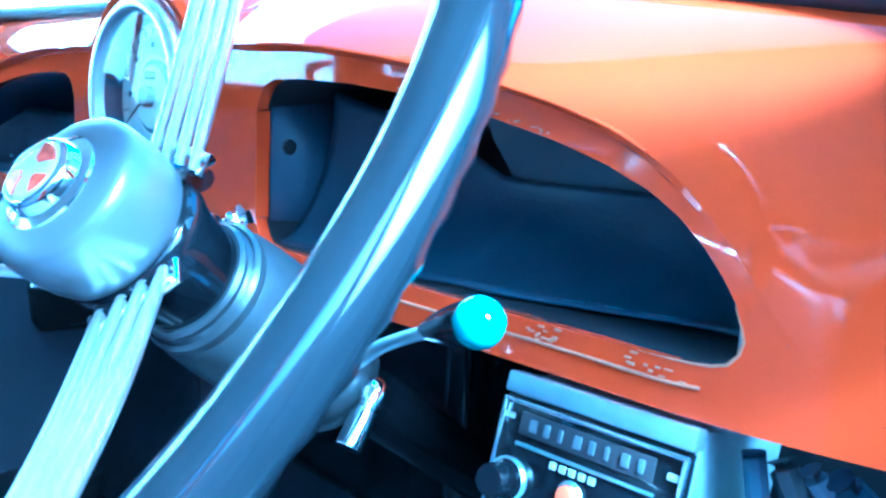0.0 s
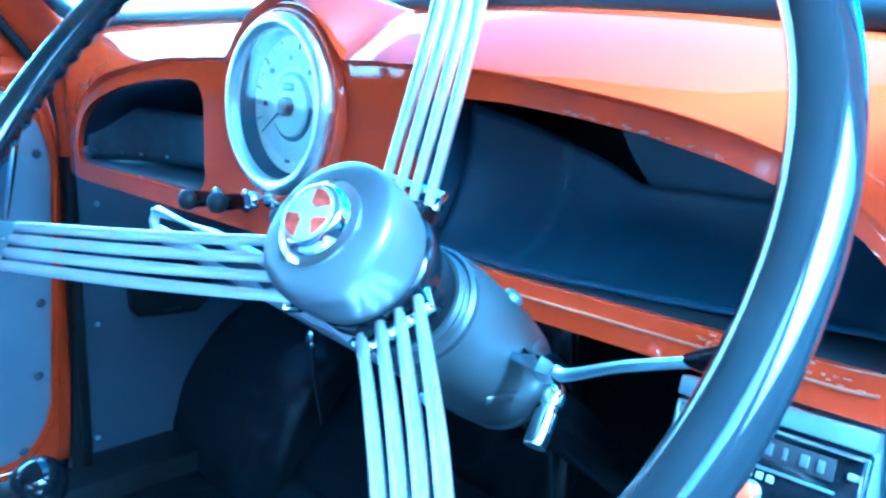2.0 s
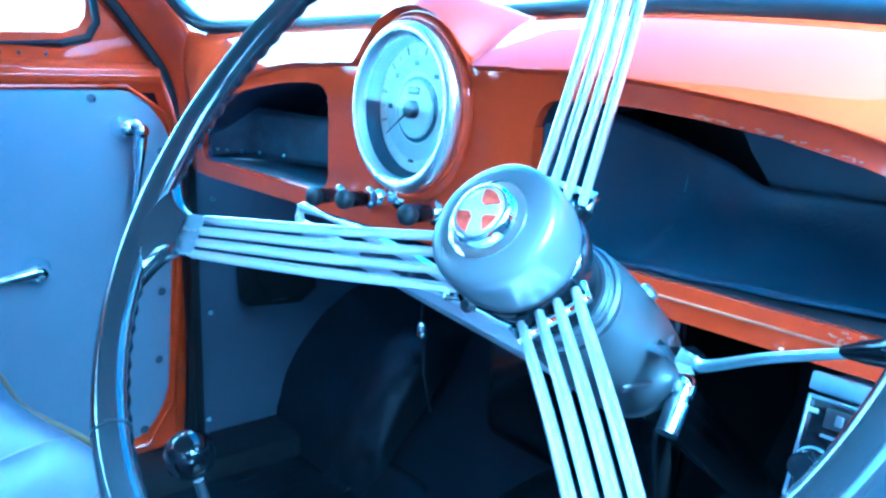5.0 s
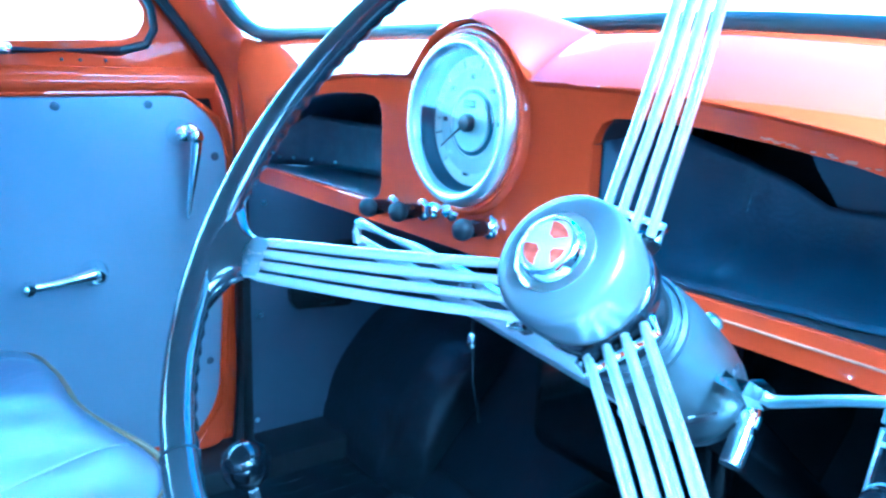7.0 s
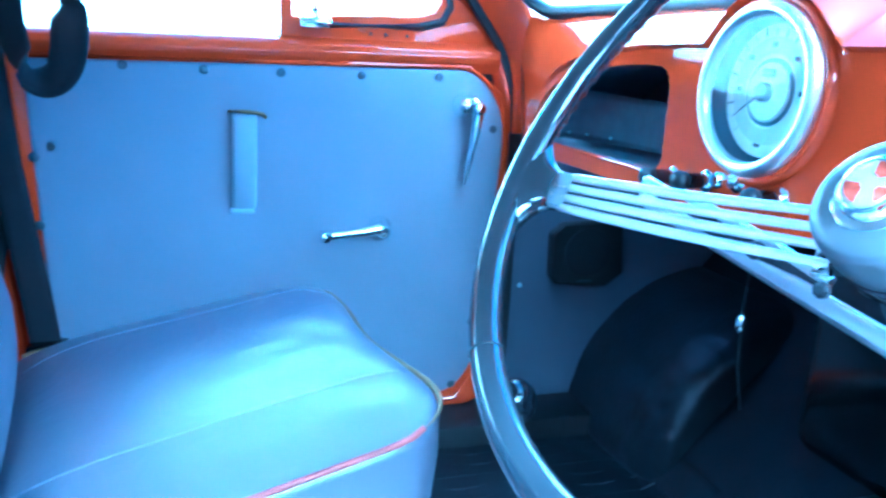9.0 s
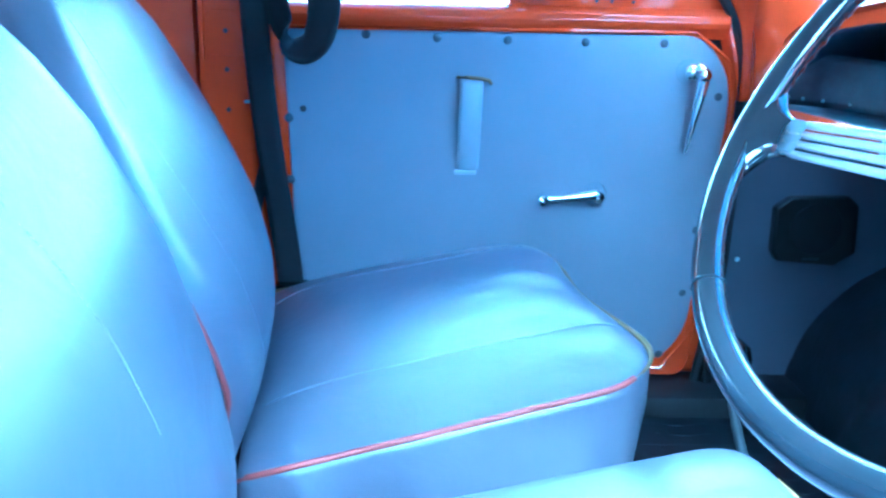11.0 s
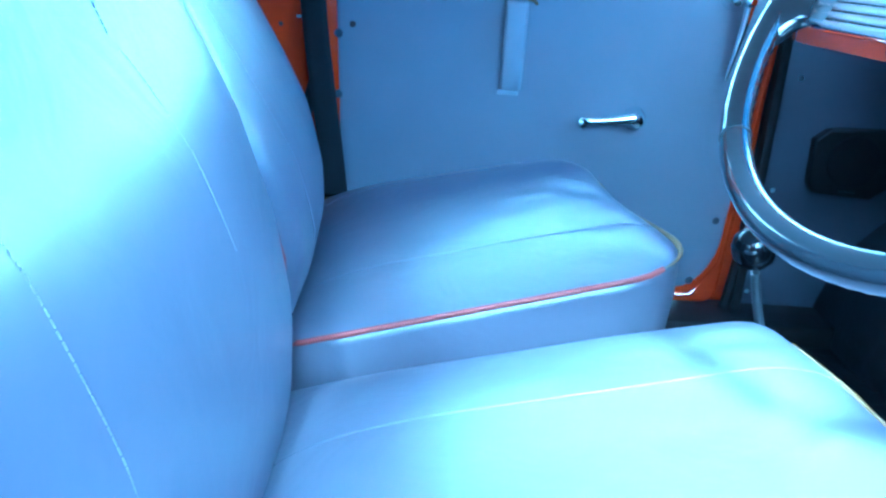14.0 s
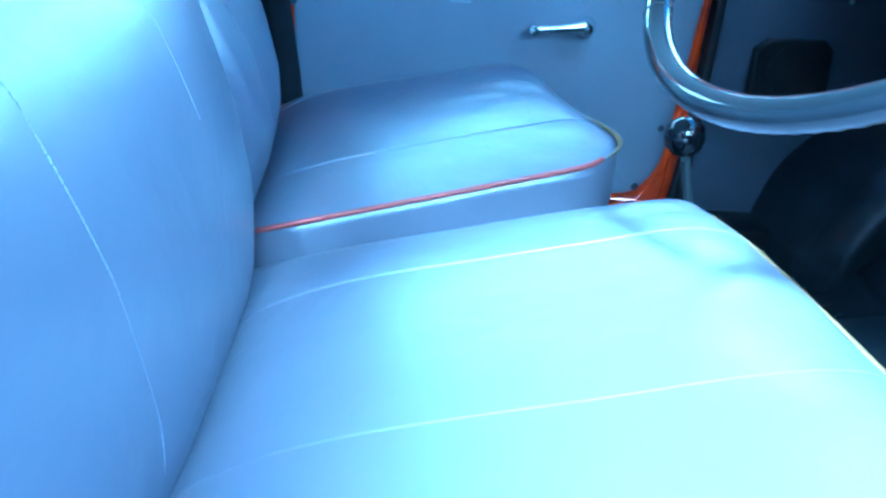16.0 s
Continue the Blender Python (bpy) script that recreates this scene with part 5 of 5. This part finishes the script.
def make_cushion(seat, corners, crown, depth, radii, red_edge, dip=0.0, lean=1.0, seam_r=0.0010):
    """A sprung cushion: corners are (x, y, z) of the piping line."""
    corners = [Vector(c) for c in corners]
    plan = cushion_plan(radii)
    n = len(plan)

    def at(s, t, f=1.0):
        s, t = 0.5 + (s - 0.5) * f, 0.5 + (t - 0.5) * f
        return quad(corners, s, t) - Vector((0, dip * max(0, t - 0.5) * 2 * math.exp(-((s - 0.46) / 0.20) ** 2), 0))

    def top(s, t):
        """Height of the domed top above the piping plane."""
        sl = s ** lean
        ex, ey = 1 - abs(2 * sl - 1) ** 2.3, 1 - abs(2 * t - 1) ** (6.8 if t > 0.5 else 4.6)
        dome = max(0, ex) ** 0.65 * max(0, ey) ** 0.65
        wr = 0.0016 * noise.noise(Vector((s * 5, t * 4, corners[0].x * 7))) + 0.0042 * math.exp(-((t - 0.86) / 0.10) ** 2) * math.sin(s * 30 + 6 * t + 2.5 * noise.noise(Vector((s * 6, t * 5, 1.0)))) * (0.4 + 0.6 * s)
        wr += 0.0020 * noise.noise(Vector((s * 19, t * 2.6, 4.0 + corners[0].x))) * math.exp(-((s - 0.34) / 0.26) ** 2) * min(1, t * 1.6)
        welt = 0.9 * seam_r * sum(math.exp(-((s - c) / 0.010) ** 2) for c in SEAMS)
        return crown * dome + (wr + welt) * min(1, dome * 1.6)
    bm = bmesh.new()
    rings = []
    for f, dz, k in ((0.93, -depth, 0), (0.97, -depth + 0.004, 0), (0.985, -depth * 0.6, 1), (1.0, -depth * 0.30, 1), (1.005, -0.010, 0), (1.0, 0.0, 0)):
        rings.append([bm.verts.new(at(s, t, f) + Vector((0.004 * k * math.sin(s * 21 + t * 17), 0.003 * k * math.sin(s * 25), dz))) for s, t in plan])
    for f in (0.985, 0.96, 0.93, 0.90, 0.87, 0.84, 0.80, 0.76, 0.72, 0.68, 0.63, 0.58, 0.53, 0.48, 0.42, 0.36, 0.30, 0.24, 0.18, 0.12, 0.06):
        rings.append([bm.verts.new(at(s, t, f) + Vector((0, 0, top(0.5 + (s - 0.5) * f, 0.5 + (t - 0.5) * f)))) for s, t in plan])
    for r0_, r1_ in zip(rings, rings[1:]):
        for k in range(n):
            bm.faces.new((r0_[k], r0_[(k + 1) % n], r1_[(k + 1) % n], r1_[k]))
    bm.faces.new(rings[-1])
    bm.faces.new(rings[0][::-1])
    cu = part("cushion", bm, VINYL, seat, "plump blue vinyl cushion", smooth=70)
    # piping: red along the tunnel side, yellowed round the front
    loop_ = [(s, t) for s, t in plan]
    side_red = [at(s, t) + Vector((0, 0, 0.002)) for s, t in loop_ if (s < 0.2 and 0.02 < t < 0.88)]
    side_red.sort(key=lambda p: p.y)
    rest = sorted([(math.atan2(s - 0.5, t - 0.5), s, t) for s, t in loop_ if (t > 0.87 and not (s < 0.2 and t < 0.88) and (red_edge or s > 0.12)) or (s > 0.9 and t > 0.02)])
    if red_edge:
        yellow = [at(s, t, 1.006) + Vector((0, 0, 0.005)) for _, s, t in rest]
    else:
        yellow = [at(s, t, 0.978) + Vector((0, 0, 0.001 + top(0.5 + (s - 0.5) * 0.978, 0.5 + (t - 0.5) * 0.978))) for _, s, t in rest]
    if red_edge:
        part("piping", tube([at(0, 0.0)] + side_red + yellow[:1], 0.0032, 8), PIPE_R, cu, "faded red piping", smooth=80)
    part("piping", tube(yellow, [min(0.0036, 0.0006 + 0.0006 * k) for k in range(len(yellow))], 8), PIPE_Y, cu, "yellowed pale piping", smooth=80)
    for c in SEAMS:
        pts = [at(c, t) + Vector((0, 0, top(c, t) - 0.0001)) for t in np.linspace(0.03, 0.965, 60)]
        part("seam", tube(pts, seam_r, 6), VINYL if seam_r < 0.0008 else VINYL_SEAM, cu, "pale welted seam")
    return cu


def make_back(seat, x0, x1, levels, thick, red_x, skew=0.0, pipe_top=0.0, drop=0.030):
    """A backrest lofted over heights: levels are (z, y of the front face, narrowing)."""
    xm, hw = (x0 + x1) / 2, (x1 - x0) / 2
    zs = [l[0] for l in levels]
    ys = [l[1] for l in levels]
    ns = [l[2] for l in levels]
    z_lo, z_hi = zs[0], zs[-1]

    def front(x, z):
        w = hw - lerp(z, zs, ns)
        u = min(1.0, abs(x - xm) / w)
        k = (z - z_lo) / (z_hi - z_lo)
        bulge = 0.030 * (1 - u ** 2.5) * math.sin(min(1, k * 1.25 + 0.12) * math.pi) ** 0.6
        flute = -0.0006 * sum(math.exp(-(((x - xm) / hw - c) / 0.020) ** 2) for c in BACK_SEAMS)
        wr = 0.0015 * noise.noise(Vector((x * 9, z * 7, 2.0)))
        return lerp(z, zs, ys) + bulge + flute + wr - drop * max(0, u - 0.86) ** 2 / 0.0196 + skew * (x - xm) / hw * (1 - (0.30 * max(0, min(1, (z - 0.40) / 0.12)) if x > xm else 0))
    bm = bmesh.new()
    rings = []
    zz = list(np.linspace(z_lo, z_hi - 0.03, 22)) + [z_hi - 0.03 + 0.03 * math.sin(a) for a in np.linspace(0.15, math.pi / 2, 8)]
    for z in zz:
        w = hw - lerp(z, zs, ns)
        th = thick * (1.0 if z < z_hi - 0.03 else max(0.12, math.sqrt(max(0.0, 1 - ((z - z_hi + 0.03) / 0.03) ** 2))))
        squeeze = (thick - th) / 2
        ring = []
        for u in np.linspace(-1, 1, 41):
            x = xm + w * math.copysign(1 - (1 - abs(u)) ** 1.25, u)
            ring.append(bm.verts.new((x, front(x, z) - squeeze, z)))
        for u in np.linspace(1, -1, 15):
            x = xm + w * 0.985 * u
            ring.append(bm.verts.new((x, lerp(z, zs, ys) - 0.028 - th + skew * u - 0.012 * (1 - u * u), z)))
        rings.append(ring)
    n = len(rings[0])
    for a, b in zip(rings, rings[1:]):
        for k in range(n):
            bm.faces.new((a[k], a[(k + 1) % n], b[(k + 1) % n], b[k]))
    bm.faces.new(rings[0][::-1])
    bm.faces.new(rings[-1])
    ba = part("backrest", bm, VINYL, seat, "rounded blue vinyl backrest", smooth=70)
    for c in BACK_SEAMS:
        # stitches that sink into the vinyl lower down
        x, bm = xm + hw * c, bmesh.new()
        z = 0.46 if c < 0 else 0.33
        while z < z_hi - 0.040:
            k = max(0.0, min(1.0, (z - 0.40) / 0.10))
            tube([(x, front(x, q) - 0.0001 + 0.0006 * k, q) for q in (z, z + 0.0032)], 0.0004, 5, False, bm)
            z += 0.0044
        part("seam", bm, VINYL_SEAM, ba, "pale stitched seam")
    if not pipe_top:
        return ba
    w = lambda z: hw - lerp(z, zs, ns)
    pts = [(xm - w(z) * 0.960 if red_x < xm else xm + w(z) * 0.960, front(xm + (-1 if red_x < xm else 1) * w(z) * 0.960, z) + 0.002, z) for z in np.linspace(z_lo + 0.01, pipe_top or z_hi - 0.04, 26)]
    part("piping", tube(pts, 0.0030, 8), PIPE_R, ba, "faded red piping", smooth=80)
    return ba


SEAMS = (0.21, 0.76)


def seat_frame(seat, x0, x1, y0, y1, z):
    for x in (x0 + 0.05, x1 - 0.05):
        part("runner", box((x - 0.012, y0, 0.0), (x + 0.012, y1, z), 0.003), RUBBER, seat, "black steel seat runner")


BACK_SEAMS = (0.62,)
pas = thing("passenger_seat", (-0.29, -0.50, 0.0), "blue vinyl front passenger seat with red and yellow piping", "car seat", "front seats")
make_cushion(pas, [(-0.005, -0.66, 0.262), (-0.565, -0.73, 0.240), (-0.545, -0.306, 0.334), (-0.040, -0.246, 0.359)], 0.050, 0.150, [0.04, 0.08, 0.14, 0.20], True, 0.017, 1.45)
make_back(pas, -0.575, 0.038, [(0.24, -0.722, 0.035), (0.30, -0.702, 0.02), (0.36, -0.693, 0.008), (0.44, -0.713, 0.0), (0.52, -0.747, 0.006), (0.60, -0.784, 0.028), (0.66, -0.818, 0.060), (0.705, -0.850, 0.115), (0.735, -0.874, 0.18)], 0.075, 0.9, 0.050, 0.54)
seat_frame(pas, -0.56, -0.02, -0.66, -0.30, 0.13)

BACK_SEAMS = (-0.32, 0.35)
drv = thing("driver_seat", (0.35, -0.45, 0.0), "blue vinyl driver's seat with pale piped cushion", "car seat", "front seats")
SEAMS = (0.30, 0.66)
make_cushion(drv, [(0.105, -0.645, 0.274), (0.62, -0.62, 0.296), (0.60, -0.222, 0.368), (0.090, -0.238, 0.364)], 0.050, 0.170, [0.04, 0.06, 0.12, 0.15], False, seam_r=0.0005)
make_back(drv, 0.064, 0.625, [(0.24, -0.650, 0.02), (0.30, -0.640, 0.01), (0.36, -0.642, 0.004), (0.44, -0.656, 0.0), (0.52, -0.678, 0.004), (0.60, -0.710, 0.018), (0.66, -0.740, 0.055), (0.70, -0.766, 0.11), (0.72, -0.782, 0.16)], 0.075, 0.0, drop=0.022)
seat_frame(drv, 0.11, 0.60, -0.60, -0.26, 0.15)

rear = thing("rear_seat", (0, -1.40, 0.0), "plain blue rear bench seat behind the front seats", "car seat")
part("cushion", box((-0.62, -1.55, 0.05), (0.62, -1.10, 0.34), 0.05, 4), VINYL, rear)
part("backrest", box((-0.62, -1.72, 0.30), (0.62, -1.55, 0.78), 0.06, 4), VINYL, rear)
